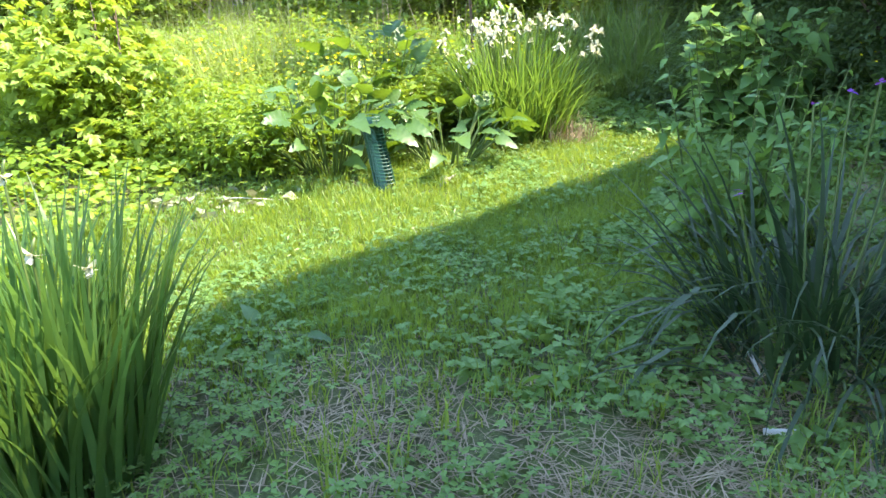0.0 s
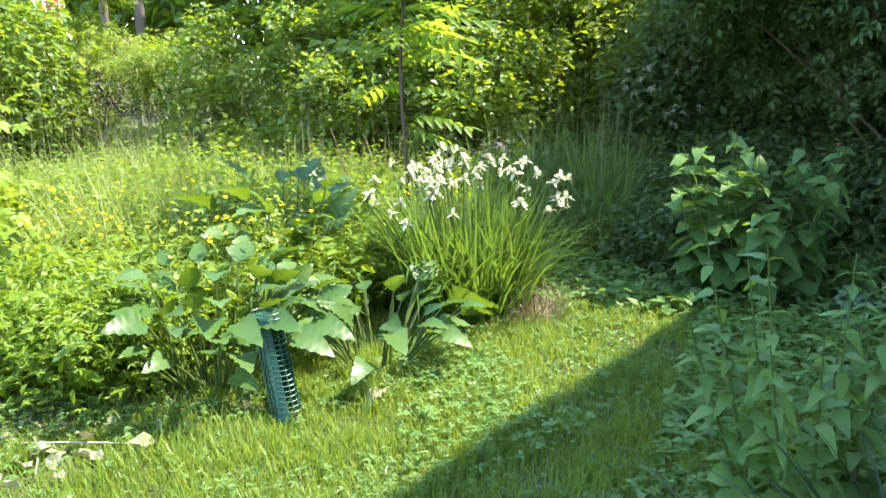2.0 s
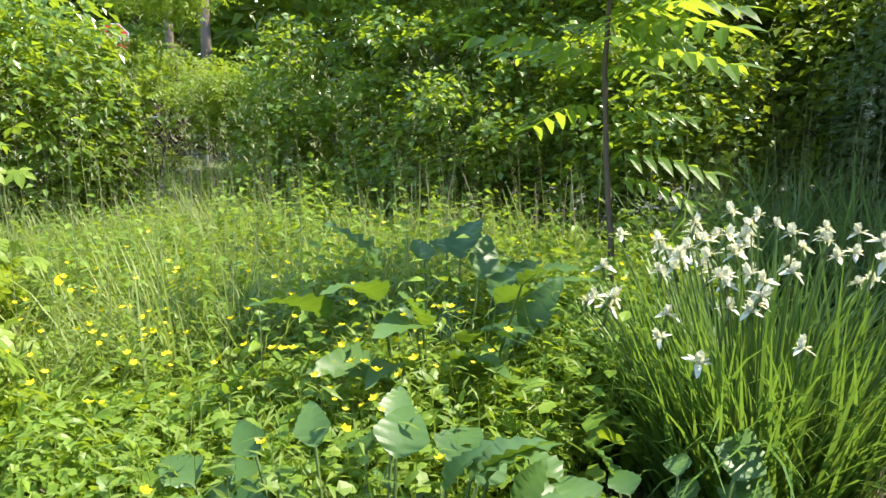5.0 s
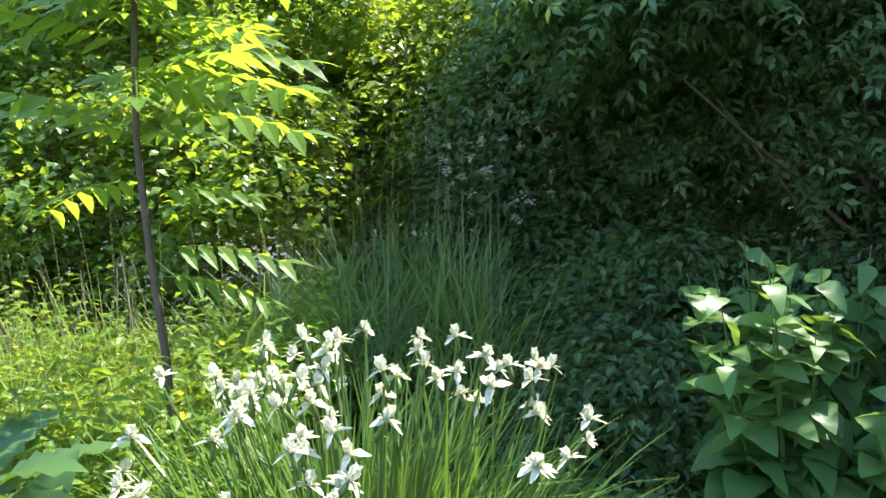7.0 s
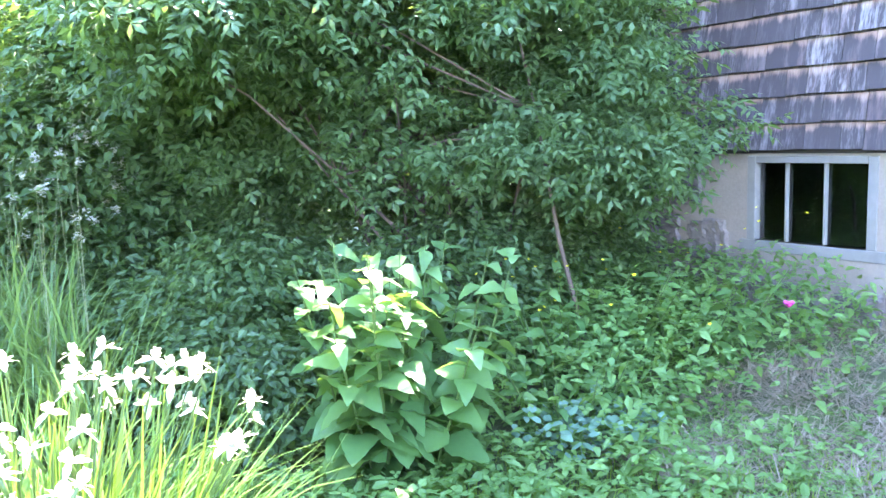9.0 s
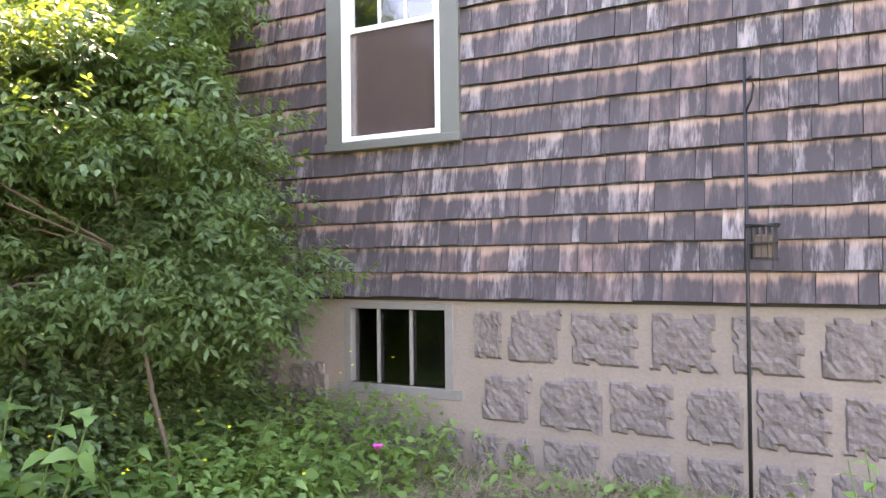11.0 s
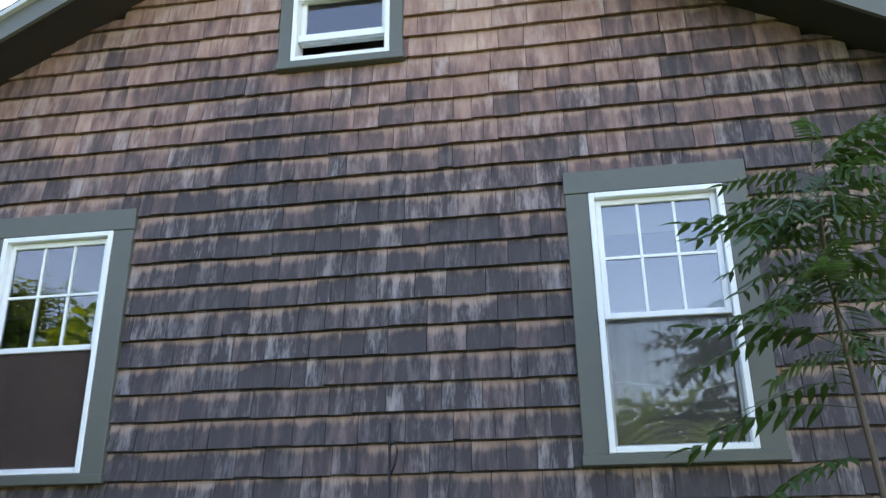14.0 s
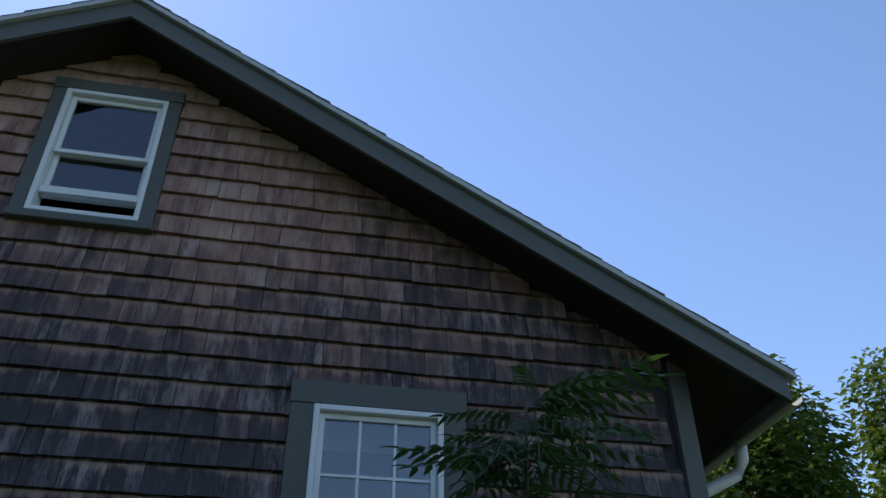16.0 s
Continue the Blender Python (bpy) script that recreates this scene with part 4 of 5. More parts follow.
x, y = spread(26000, -7.4, -1.9, 3.5, 9.4, lambda x, y: np.clip(meadow_share(x, y) + 0.0, 0, 1) * np.clip(0.15 + 0.35 * (y - 4.2) - 0.15 * (x + 4), 0.12, 1))
n = len(x)
blades(gb, on_ground(x, y, -0.01), rng.uniform(0, 6.3, n), rng.uniform(0.3, 0.62, n) + 0.1 * np.clip(y - 6.5, 0, 2), rng.uniform(0, 0.25, n), rng.uniform(0.1, 1.2, n), rng.uniform(0.003, 0.007, n), 3)
solid("meadow_grass", gb, MEADOW_BLADE, "tall thin meadow grass among buttercups", "grass", "stuff")
gs = Geo()
x, y = spread(4200, -6.6, -2.2, 4.0, 8.2, meadow_share)
n = len(x)
az, ln, le, cu = rng.uniform(0, 6.3, n), rng.uniform(0.35, 0.68, n), rng.uniform(0, 0.15, n), rng.uniform(0, 0.3, n)
blades(gs, on_ground(x, y, -0.01), az, ln, le, cu, 0.004, 3)
for k in range(6):
    u = (0.45 + 0.1 * k) * ln
    p = on_ground(x, y, 0) + np.stack([np.cos(az) * np.sin(le + 0.3 * cu) * u, np.sin(az) * np.sin(le + 0.3 * cu) * u, np.cos(le) * u], -1)
    stamp(gs, NARROW, p, turns(rng.uniform(0, 6.3, n), rng.uniform(0.2, 0.9, n), rng.normal(0, 0.3, n)), rng.uniform(0.035, 0.075, n))
solid("meadow_stalks", gs, MEADOW_BLADE, "upright thin leafy stalks among buttercups", "wildflowers", "stuff")
x, y = spread(620, -5.2, -2.2, 4.2, 6.8, lambda x, y: meadow_share(x, y) * np.clip(1.5 - 0.7 * abs(x + 3.0), 0.05, 1) * np.clip(1.6 * patchy(x, y, 2.6, 3.0), 0.1, 1))
n = len(x)
tips = blades(gf, on_ground(x, y, 0), rng.uniform(0, 6.3, n), rng.uniform(0.38, 0.56, n), rng.uniform(0, 0.15, n), rng.uniform(0, 0.3, n), 0.003, 3, 1)
CUP = merged_tpl([moved_tpl(leaf_tpl(0.95, 2, 0.2, -0.25, 0.6), a, 0.35, 1.0, (0, 0, 0)) for a in np.arange(5) * 2 * np.pi / 5])
stamp(gf, CUP, tips, turns(rng.uniform(0, 6.3, n), rng.normal(0, 0.3, n), rng.normal(0, 0.3, n)), rng.uniform(0.010, 0.019, n))
solid("buttercups", gf, [YELLOW, STEM], "small glossy yellow buttercup flowers on thin stems", "flowers", "stuff")


def tall_grass(name, label, x0, x1, y0, y1, count, heads, lo, hi, mat, keep=None, wide=(0.004, 0.010)):
    """Knee to chest high grass with feathery seed heads."""
    g, gs = Geo(), Geo()
    x, y = spread(count, x0, x1, y0, y1, keep)
    n = len(x)
    blades(g, on_ground(x, y, -0.01), rng.uniform(0, 6.3, n), rng.uniform(lo * 0.6, hi, n), rng.uniform(0, 0.5, n), rng.uniform(0.3, 2.5, n), rng.uniform(*wide, n), 5)
    x, y = spread(heads, x0, x1, y0, y1, keep)
    n = len(x)
    az = rng.uniform(0, 6.3, n)
    tips = blades(gs, on_ground(x, y, 0), az, rng.uniform(hi * 0.95, hi * 1.45, n), rng.uniform(0, 0.12, n), rng.uniform(0, 0.35, n), 0.0035, 4)
    for k in range(12):
        q = tips + np.array([0, 0, -0.014 * k]) + rng.normal(0, 0.006 + 0.0012 * k, (n, 3))
        stamp(gs, NARROW, q, turns(rng.uniform(0, 6.3, n), rng.uniform(0.3, 1.2, n), 0.0), rng.uniform(0.02, 0.045, n))
    t = thing(name, label, "tall grass", (float(x.mean()), float(y.mean()), 0))
    inv = Matrix.Translation((-float(x.mean()), -float(y.mean()), 0))
    for nm, geo, m in (("blades", g, mat), ("seed_heads", gs, SEED)):
        part(nm, geo, m, t, kind="stuff").matrix_parent_inverse = inv
    return t


tall_grass("tall_grass", "tall pale green grass with feathery seed heads in sun", -6.8, -2.9, 4.7, 7.9, 26000, 520, 0.4, 0.95, PALE_GRASS,
           lambda x, y: np.clip(1.9 * patchy(x, y, 1.8, 2.0) - 0.3, 0.05, 1) * np.clip((-(x + 3.3) + 0.5 * (y - 5.2)) / 0.5, 0.0, 1), (0.005, 0.013))
tall_grass("tall_grass", "dense arching green grass with seed heads beside the hedge", -2.75, -1.5, 7.3, 9.4, 3800, 150, 0.7, 1.2, HAY, lambda x, y: np.clip(2.0 * patchy(x, y, 2.3, 5.0) - 0.3, 0.1, 1), (0.007, 0.017))
# waist-high leafy weeds towards the hedge
g = Geo()
x, y = spread(4200, -6.2, -2.3, 5.0, 8.2, lambda x, y: np.clip(2.6 * patchy(x, y, 2.3, 6.0) - 0.8, 0.04, 1) * np.clip((y - 4.6 - 0.5 * (x + 3.6)) / 1.2, 0.1, 1))
n = len(x)
az, ln, le = rng.uniform(0, 6.3, n), rng.uniform(0.3, 0.85, n), rng.uniform(0, 0.25, n)
blades(g, on_ground(x, y, -0.01), az, ln, le, 0.1, 0.005, 3)
for k in range(11):
    u = (0.2 + 0.075 * k) * ln
    p = on_ground(x, y, 0) + np.stack([np.cos(az) * np.sin(le) * u, np.sin(az) * np.sin(le) * u, np.cos(le) * u], -1)
    stamp(g, LOBED if k < 6 else OVATE3, p, turns(rng.uniform(0, 6.3, n), rng.uniform(-0.3, 0.6, n), rng.normal(0, 0.4, n)), rng.uniform(0.05, 0.11, n) * (1.15 - 0.05 * k))
solid("meadow_weeds", g, MEADOW, "knee-high leafy weeds between meadow and hedge", "weeds", "stuff")


def sword_clump(name, label, at, radius, count, lo, hi, mat, field, lean=0.5, curve=(0.05, 0.7), width=(0.008, 0.016), category="iris plant", segs=5, wild=0.5):
    """A clump of sword-shaped leaves that fans out from its foot; the first 300 leaves are parts."""
    t = thing(name, label, category, (at[0], at[1], float(ground_z(at[0], at[1]))))
    kinds = []
    for k in range(14):
        g = Geo()
        u = k / 13
        blades(g, np.zeros((1, 3)), 0.0, 1.0, 0.0, curve[0] + (curve[1] - curve[0]) * u ** 1.4, rng.uniform(*width) / (0.5 * (lo + hi)), segs)
        kinds.append(g.mesh("leaf", mat))
    r = radius * np.sqrt(rng.random(count)) * 0.55
    a = rng.uniform(0, 2 * np.pi, count)
    az = a + rng.normal(0, wild, count)
    base = np.stack([r * np.cos(a), r * np.sin(a), np.full(count, -0.01)], -1)
    ln = rng.uniform(lo, hi, count)
    tilt = lean * (r / (radius * 0.55)) * rng.uniform(0.2, 1.15, count)
    cut = min(300, count)
    for i in range(cut):
        lf = part("leaf", kinds[int(rng.integers(14))], None, t)
        lf.matrix_basis = Matrix.Translation(base[i]) @ Matrix.Rotation(az[i], 4, "Z") @ Matrix.Rotation(tilt[i], 4, "Y") @ Matrix.Scale(float(ln[i]), 4)
    if count > cut:
        g = Geo()
        m = count - cut
        bend = curve[0] + (curve[1] - curve[0]) * rng.random(m) ** 1.4
        blades(g, base[cut:], az[cut:], ln[cut:], tilt[cut:], bend, rng.uniform(*width, m), segs)
        part("foliage", g, field, t, kind="stuff")
    return t


def iris_flower_mesh():
    """Three falling and three upright petals with a yellow throat."""
    g = Geo()
    fall = leaf_tpl(0.85, 10, 0.25, 1.7, 0.62, 0.05, blunt=0.5)
    stand = leaf_tpl(0.72, 8, 0.7, 0.1, 0.58, 0.06, blunt=0.45)
    for k in range(3):
        v, f = moved_tpl(fall, k * 2.094, 0.85, 0.025, (0, 0, 0.004))
        g.add(v, f[2:], 0)
        v2, f2 = moved_tpl(leaf_tpl(0.34, 3, 0.1, 0.3, 0.6), k * 2.094, 0.58, 0.030, (0, 0, 0.003))
        g.add(v2, f2, 1)
        v4, f4 = moved_tpl(leaf_tpl(0.4, 4, 0.3, 0.5, 0.6, 0.03), k * 2.094, 0.75, 0.032, (0, 0, 0.004))
        g.add(v4, f4, 0)
        v3, f3 = moved_tpl(stand, k * 2.094 + 1.047, 1.38, 0.041, (0, 0, 0))
        g.add(v3, f3, 0)
    gb = tube([(0, 0, -0.045), (0, 0, -0.02), (0, 0, 0.004)], [0.004, 0.007, 0.004], 6)
    base = g.n
    g.v.append(np.concatenate(gb.v))
    g.n += len(g.v[-1])
    for f in gb.f:
        g.f.append(f + base)
        g.mi.append(np.full(len(f), 2))
    return g.mesh("iris_flower", [PETAL, PETAL_YELLOW, STEM], True)


IRIS_AT = (-2.02, 5.76)
iris = sword_clump("white_iris", "large clump of white flag iris in bloom, sunlit sword leaves", IRIS_AT, 0.64, 1300, 0.42, 0.92, IRIS_LEAF, IRIS_FIELD, 0.62, (0.02, 1.7), (0.007, 0.017), segs=6, wild=0.9)
flower_me = iris_flower_mesh()
for i in range(82):
    a, r = rng.uniform(0, 6.283), 0.60 * math.sqrt(rng.random())
    hgt = rng.uniform(0.74, 0.92) - 0.17 * (r / 0.62) ** 2 + (0.05 if i % 9 == 0 else 0)
    tip = np.array([r * math.cos(a), r * math.sin(a), hgt])
    foot = np.array([0.4 * tip[0], 0.4 * tip[1], 0.0])
    knee = foot + (tip - foot) * 0.5 - np.array([0.05 * tip[0], 0.05 * tip[1], -0.03])
    part("stem", tube([foot, knee, tip - np.array([0, 0, 0.03])], [0.004, 0.0035, 0.003], 5), STEM, iris)
    fl = part("flower", flower_me, None, iris, "white iris flower with yellow throat" if i == 0 else "")
    fl.matrix_basis = pose(*tip, rng.normal(0, 16), rng.normal(0, 16), rng.uniform(0, 360)) @ Matrix.Diagonal((float(rng.uniform(0.75, 1.1)), float(rng.uniform(0.75, 1.1)), float(rng.uniform(0.8, 1.25)), 1.0))

near_iris = sword_clump("iris_plant", "clump of tall blue-green iris leaves with fading blooms", (-1.42, 1.36), 0.40, 480, 0.42, 0.80, BLUE_BLADE, BLUE_FIELD, 0.34, (0.02, 0.9), (0.010, 0.022), wild=0.8)
for i, (dx, dy, z) in enumerate(((-0.14, 0.05, 0.78), (0.02, -0.02, 0.62), (0.06, 0.1, 0.55))):
    part("stem", tube([(dx * 0.3, dy * 0.3, 0), (dx * 0.7, dy * 0.7, z * 0.6), (dx, dy, z)], 0.004, 5), STEM, near_iris)
    fl = part("spent_flower", flower_me, None, near_iris, "withered pale iris bloom" if i == 0 else "")
    fl.matrix_basis = pose(dx, dy, z, 160, 20 * i, 50 * i) @ Matrix.Scale(0.8, 4)

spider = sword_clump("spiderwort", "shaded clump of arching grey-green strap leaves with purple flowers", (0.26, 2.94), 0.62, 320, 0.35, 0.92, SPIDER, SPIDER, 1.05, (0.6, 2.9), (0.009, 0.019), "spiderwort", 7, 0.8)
gp = Geo()
fp = np.array([(-0.10, 0.1, 0.83), (0.08, 0.0, 0.92), (0.0, 0.2, 0.86), (0.2, -0.1, 0.74), (-0.25, -0.25, 0.6), (0.16, 0.1, 0.88), (-0.3, 0.1, 0.52), (0.3, 0.05, 0.8)])
stamp(gp, TREFOIL, fp, turns(rng.uniform(0, 6, 8), rng.normal(0.3, 0.3, 8), rng.normal(0, 0.4, 8)), rng.uniform(0.016, 0.024, 8))
part("blossoms", gp, PURPLE, spider, "small three-petalled purple flowers", kind="stuff")
for a, b, c in fp:
    part("stem", tube([(0.3 * a, 0.3 * b, 0), (0.8 * a, 0.8 * b, 0.6 * c), (a, b, c - 0.005)], 0.004, 5), STEM, spider)


def broad_plant(name, label, at, leaves, length, rise, mat, width=0.62, lift=(0.3, 1.3), category="burdock", droop=0.55, spread_r=0.06, tip_over=0.3):
    """A rosette of big stalked leaves, each leaf a part."""
    t = thing(name, label, category, (at[0], at[1], float(ground_z(at[0], at[1]))))
    me = [Geo().add(*leaf_tpl(width * k, 13, 0.3, droop * d, 0.34, 0.035, blunt=0.62)).mesh("leaf", mat, True) for k, d in ((1.0, 1.0), (0.85, 0.6), (1.1, 1.5))]
    for i in range(leaves):
        az = i * 2.399 + rng.normal(0, 0.3)
        el = rng.uniform(*lift)
        ln = length * rng.uniform(0.65, 1.15)
        sl = rise * rng.uniform(0.5, 1.1)
        foot = np.array([spread_r * math.cos(az), spread_r * math.sin(az), 0.0])
        d = np.array([math.cos(az) * math.cos(el), math.sin(az) * math.cos(el), math.sin(el)])
        tip = foot + d * sl
        part("stalk", tube([foot, foot + d * sl * 0.5 + np.array([0, 0, 0.02]), tip], [0.008, 0.006, 0.004], 5), STEM, t)
        lf = part("leaf", me[i % 3], None, t)
        R = turns(np.array(az), np.array(el - tip_over * rng.uniform(0.4, 1.4)), np.array(rng.normal(0, 0.5)))
        lf.matrix_basis = Matrix.Translation(tip) @ Matrix(R.tolist()).to_4x4() @ Matrix.Scale(float(ln), 4)
    return t


broad_plant("burdock", "big-leaved burdock with upright sunlit leaves and dark shade beneath", (-2.62, 4.26), 88, 0.165, 0.50, BIG, 0.82, (0.55, 1.5), spread_r=0.16, tip_over=0.45)
broad_plant("burdock", "big-leaved burdock with torn sunlit leaves at the lawn edge", (-2.07, 4.76), 44, 0.155, 0.40, BIG, 0.78, (0.5, 1.5), spread_r=0.13, tip_over=0.5)
broad_plant("burdock", "large-leaved burdock standing among meadow grass", (-3.08, 5.5), 30, 0.25, 0.72, BIG, 0.62, (1.05, 1.52), spread_r=0.14, tip_over=0.55)
broad_plant("dock", "small broad-leaved dock with a few upright leaves", (-3.76, 5.6), 7, 0.26, 0.3, BIG, 0.42, (0.7, 1.4), "dock")
broad_plant("dock", "small rosette of broad green leaves on the lawn", (-1.42, 2.16), 10, 0.13, 0.1, BIG, 0.55, (0.2, 1.1), "dock")
broad_plant("dock", "young plant with a few pale green leaves", (0.40, 2.62), 7, 0.12, 0.10, BIG, 0.5, (0.4, 1.3), "dock")
broad_plant("burdock", "shaded broad-leaved plant under the shrubs", (-1.05, 7.85), 12, 0.28, 0.3, BIGBLUE, 0.45, (0.4, 1.4))


def leafy_stalks(name, label, at, stalks, height, radius, leaf, mat, width=0.62, tiers=8, category="plant", top_share=0.35, tpl=None):
    """Upright stems with leaves up their whole height, smaller towards the top; each leaf a part."""
    t = thing(name, label, category, (at[0], at[1], float(ground_z(at[0], at[1]))))
    me = [Geo().add(*(tpl or leaf_tpl(width * k, 8, 0.2, d, 0.30, 0.018, blunt=0.7))).mesh("leaf", mat, True) for k, d in ((1.0, 0.45), (0.9, 0.75), (1.1, 0.3))]
    for s in range(stalks):
        a, r = rng.uniform(0, 6.283), radius * math.sqrt(rng.random())
        tip = np.array([r * math.cos(a), r * math.sin(a), height * rng.uniform(0.65, 1.05)])
        foot = np.array([0.45 * tip[0], 0.45 * tip[1], 0])
        part("stem", tube([foot, (foot + tip) / 2, tip], [0.006, 0.005, 0.002], 5), STEM, t)
        for k in range(tiers):
            u = 0.12 + 0.88 * (k + rng.random() * 0.5) / tiers
            p = foot + (tip - foot) * min(u, 1.0)
            for side in (0, 1):
                az = k * 1.57 + side * math.pi + rng.normal(0, 0.4)
                lf = part("leaf", me[(k + side) % 3], None, t)
                R = turns(np.array(az), np.array(rng.normal(0.0, 0.3) + 0.5 * (u - 0.4)), np.array(rng.normal(0, 0.25)))
                size = leaf * (1 - (1 - top_share) * u) * rng.uniform(0.75, 1.2)
                lf.matrix_basis = Matrix.Translation(p) @ Matrix(R.tolist()).to_4x4() @ Matrix.Scale(float(size), 4)
    return t


leafy_stalks("heart_leaved_plant", "bushy shaded plant with large drooping heart-shaped leaves", (-0.50, 6.62), 28, 0.96, 0.56, 0.25, BIGBLUE, 0.85, 8)
leafy_stalks("balm_plant", "shaded upright herb with toothed leaves on tall stems", (-0.16, 3.94), 17, 0.95, 0.42, 0.135, BALM, 0.62, 13, "herb")
leafy_stalks("garden_weed", "shaded leafy weed below the cellar window", (1.4, 6.66), 18, 0.5, 0.6, 0.16, BIGBLUE, 0.5, 5, "weed", 0.6)
leafy_stalks("garden_weed", "shaded leafy weed against the foundation", (0.86, 6.95), 22, 0.6, 0.65, 0.17, BIGBLUE, 0.5, 6, "weed", 0.6)
leafy_stalks("garden_weed", "shaded leafy weed in the bed with small yellow flowers", (0.44, 6.5), 16, 0.42, 0.5, 0.13, BIGBLUE, 0.55, 5, "weed", 0.6)
leafy_stalks("tall_weed", "tall leafy weed in the purple flower bed", (0.84, 3.52), 11, 1.0, 0.4, 0.14, BALM, 0.6, 10, "weed")

# pale glaucous plant, yellow and pink flowers in the shaded bed
g = Geo()
x, y = spread(280, -0.02, 0.50, 5.95, 6.4)
stamp(g, ROUND, on_ground(x, y, 0) + np.stack([0 * x, 0 * x, rng.uniform(0.05, 0.2, len(x))], -1), turns(rng.uniform(0, 6.3, len(x)), rng.normal(0, 0.35, len(x)), rng.normal(0, 0.4, len(x))), rng.uniform(0.035, 0.07, len(x)))
solid("columbine_leaves", g, PALE, "pale blue-green rounded leaves low in the bed", "plant", "stuff")
g = Geo()
x, y = spread(26, 0.1, 1.9, 6.1, 7.3)
n = len(x)
tips = blades(g, on_ground(x, y, 0), rng.uniform(0, 6.3, n), rng.uniform(0.35, 0.6, n), 0.05, rng.uniform(0, 0.3, n), 0.003, 3, 1)
stamp(g, CUP, tips, turns(rng.uniform(0, 6.3, n), 0.2, rng.normal(0, 0.3, n)), 0.013)
solid("celandine", g, [YELLOW, STEM], "small yellow flowers on thin stems in shade", "flowers", "stuff")
pinkp = thing("pink_flower", "single bright pink flower on a thin stem below the cellar window", "flower", (1.22, 5.88, 0.13))
g = Geo()
v, f = merged_tpl([moved_tpl(leaf_tpl(0.9, 3, 0.2, 0.1, 0.65), a, 0.85, 0.045, (0, 0, 0.42)) for a in np.arange(5) * 1.2566])
part("petals", g.add(v, f), PINK, pinkp)
part("stem", tube([(0, 0, 0), (0.01, 0, 0.2), (0, 0, 0.42)], 0.003, 5), STEM, pinkp)

# wilted cut leaves and sticks on the grass
g = Geo()
x, y = spread(36, -3.1, -2.4, 3.15, 3.75)
stamp(g, leaf_tpl(0.7, 4, 0.3, 0.3, 0.4, 0.06), on_ground(x, y, 0.03), turns(rng.uniform(0, 6.3, len(x)), rng.normal(0.1, 0.3, len(x)), rng.normal(0, 0.6, len(x))), rng.uniform(0.05, 0.11, len(x)))
solid("wilted_leaves", g, WILTED, "pale wilted cut leaves lying on the grass", "cut leaves", "stuff")

for lx, ly, la, lel, lsz in ((-1.78, 4.62, -0.7, 0.35, 0.21), (-1.86, 4.42, -1.6, 0.4, 0.17), (-1.70, 4.86, -0.2, 0.3, 0.18), (-1.98, 4.30, -2.0, 0.35, 0.16)):
    fallen = solid("fallen_leaf", Geo().add(*leaf_tpl(0.62, 12, 0.25, 0.55, 0.36, 0.05, blunt=0.6)), WILTED if lel > 0.37 else BIG, "large torn burdock leaf lying over the lawn edge", "leaf", "", True, "leaves fallen on the lawn")
    fallen.matrix_basis = Matrix.Translation((lx, ly, float(ground_z(lx, ly)) + 0.03)) @ Matrix(turns(np.array(la), np.array(lel), np.array(0.25)).tolist()).to_4x4() @ Matrix.Scale(lsz, 4)


def stick(p, q, r, mat, label):
    a, b = np.array([*p, float(ground_z(*p)) + r + 0.01]), np.array([*q, float(ground_z(*q)) + r + 0.012])
    m = (a + b) / 2 + np.array([0.012, -0.01, 0.012])
    return solid("stick", tube([a, m, b], [r, r * 0.9, r * 0.6], 7), mat, label, "stick", smooth=True)


stick((0.19, 2.32), (0.33, 2.38), 0.010, STICK, "short pale peeled stick lying on the ground")
stick((-0.02, 2.63), (0.35, 2.6), 0.005, TWIG, "thin dry brown stem lying on the soil")
stick((0.0, 2.95), (0.14, 2.66), 0.008, STICK, "pale dry leaf stalk lying by the clump")
stick((-2.95, 3.42), (-2.5, 3.62), 0.0035, STICK, "long pale cut stem at the lawn edge")
stick((-2.9, 3.55), (-2.65, 3.3), 0.0035, STICK, "pale cut stem at the lawn edge")

dead = thing("dead_stalks", "dry brown dead stalks standing at the foot of the hedge", "dead plant", (-3.5, 7.55, 0.0))
for i in range(22):
    x0, y0 = rng.uniform(-0.9, 0.9), rng.uniform(-0.25, 0.25)
    hh = rng.uniform(0.5, 1.0)
    part("stalk", tube([(x0, y0, -0.02), (x0 + rng.normal(0, 0.03), y0, hh * 0.5), (x0 + rng.normal(0, 0.09), y0 + rng.normal(0, 0.05), hh)], [0.006, 0.005, 0.002], 5), TWIG, dead)

tangle = thing("dry_tangle", "tangle of dry grey-pink twigs and stems by the fence", "dead plant", (-6.6, 8.3, 0.0))
for i in range(60):
    x0, y0 = rng.uniform(-0.9, 0.9), rng.uniform(-0.5, 0.5)
    hh = rng.uniform(0.4, 1.05)
    part("twig", tube([(x0, y0, -0.02), (x0 + rng.normal(0, 0.08), y0 + rng.normal(0, 0.05), hh * 0.5), (x0 + rng.normal(0, 0.2), y0 + rng.normal(0, 0.15), hh)], [0.005, 0.004, 0.0015], 4), TWIG, tangle)

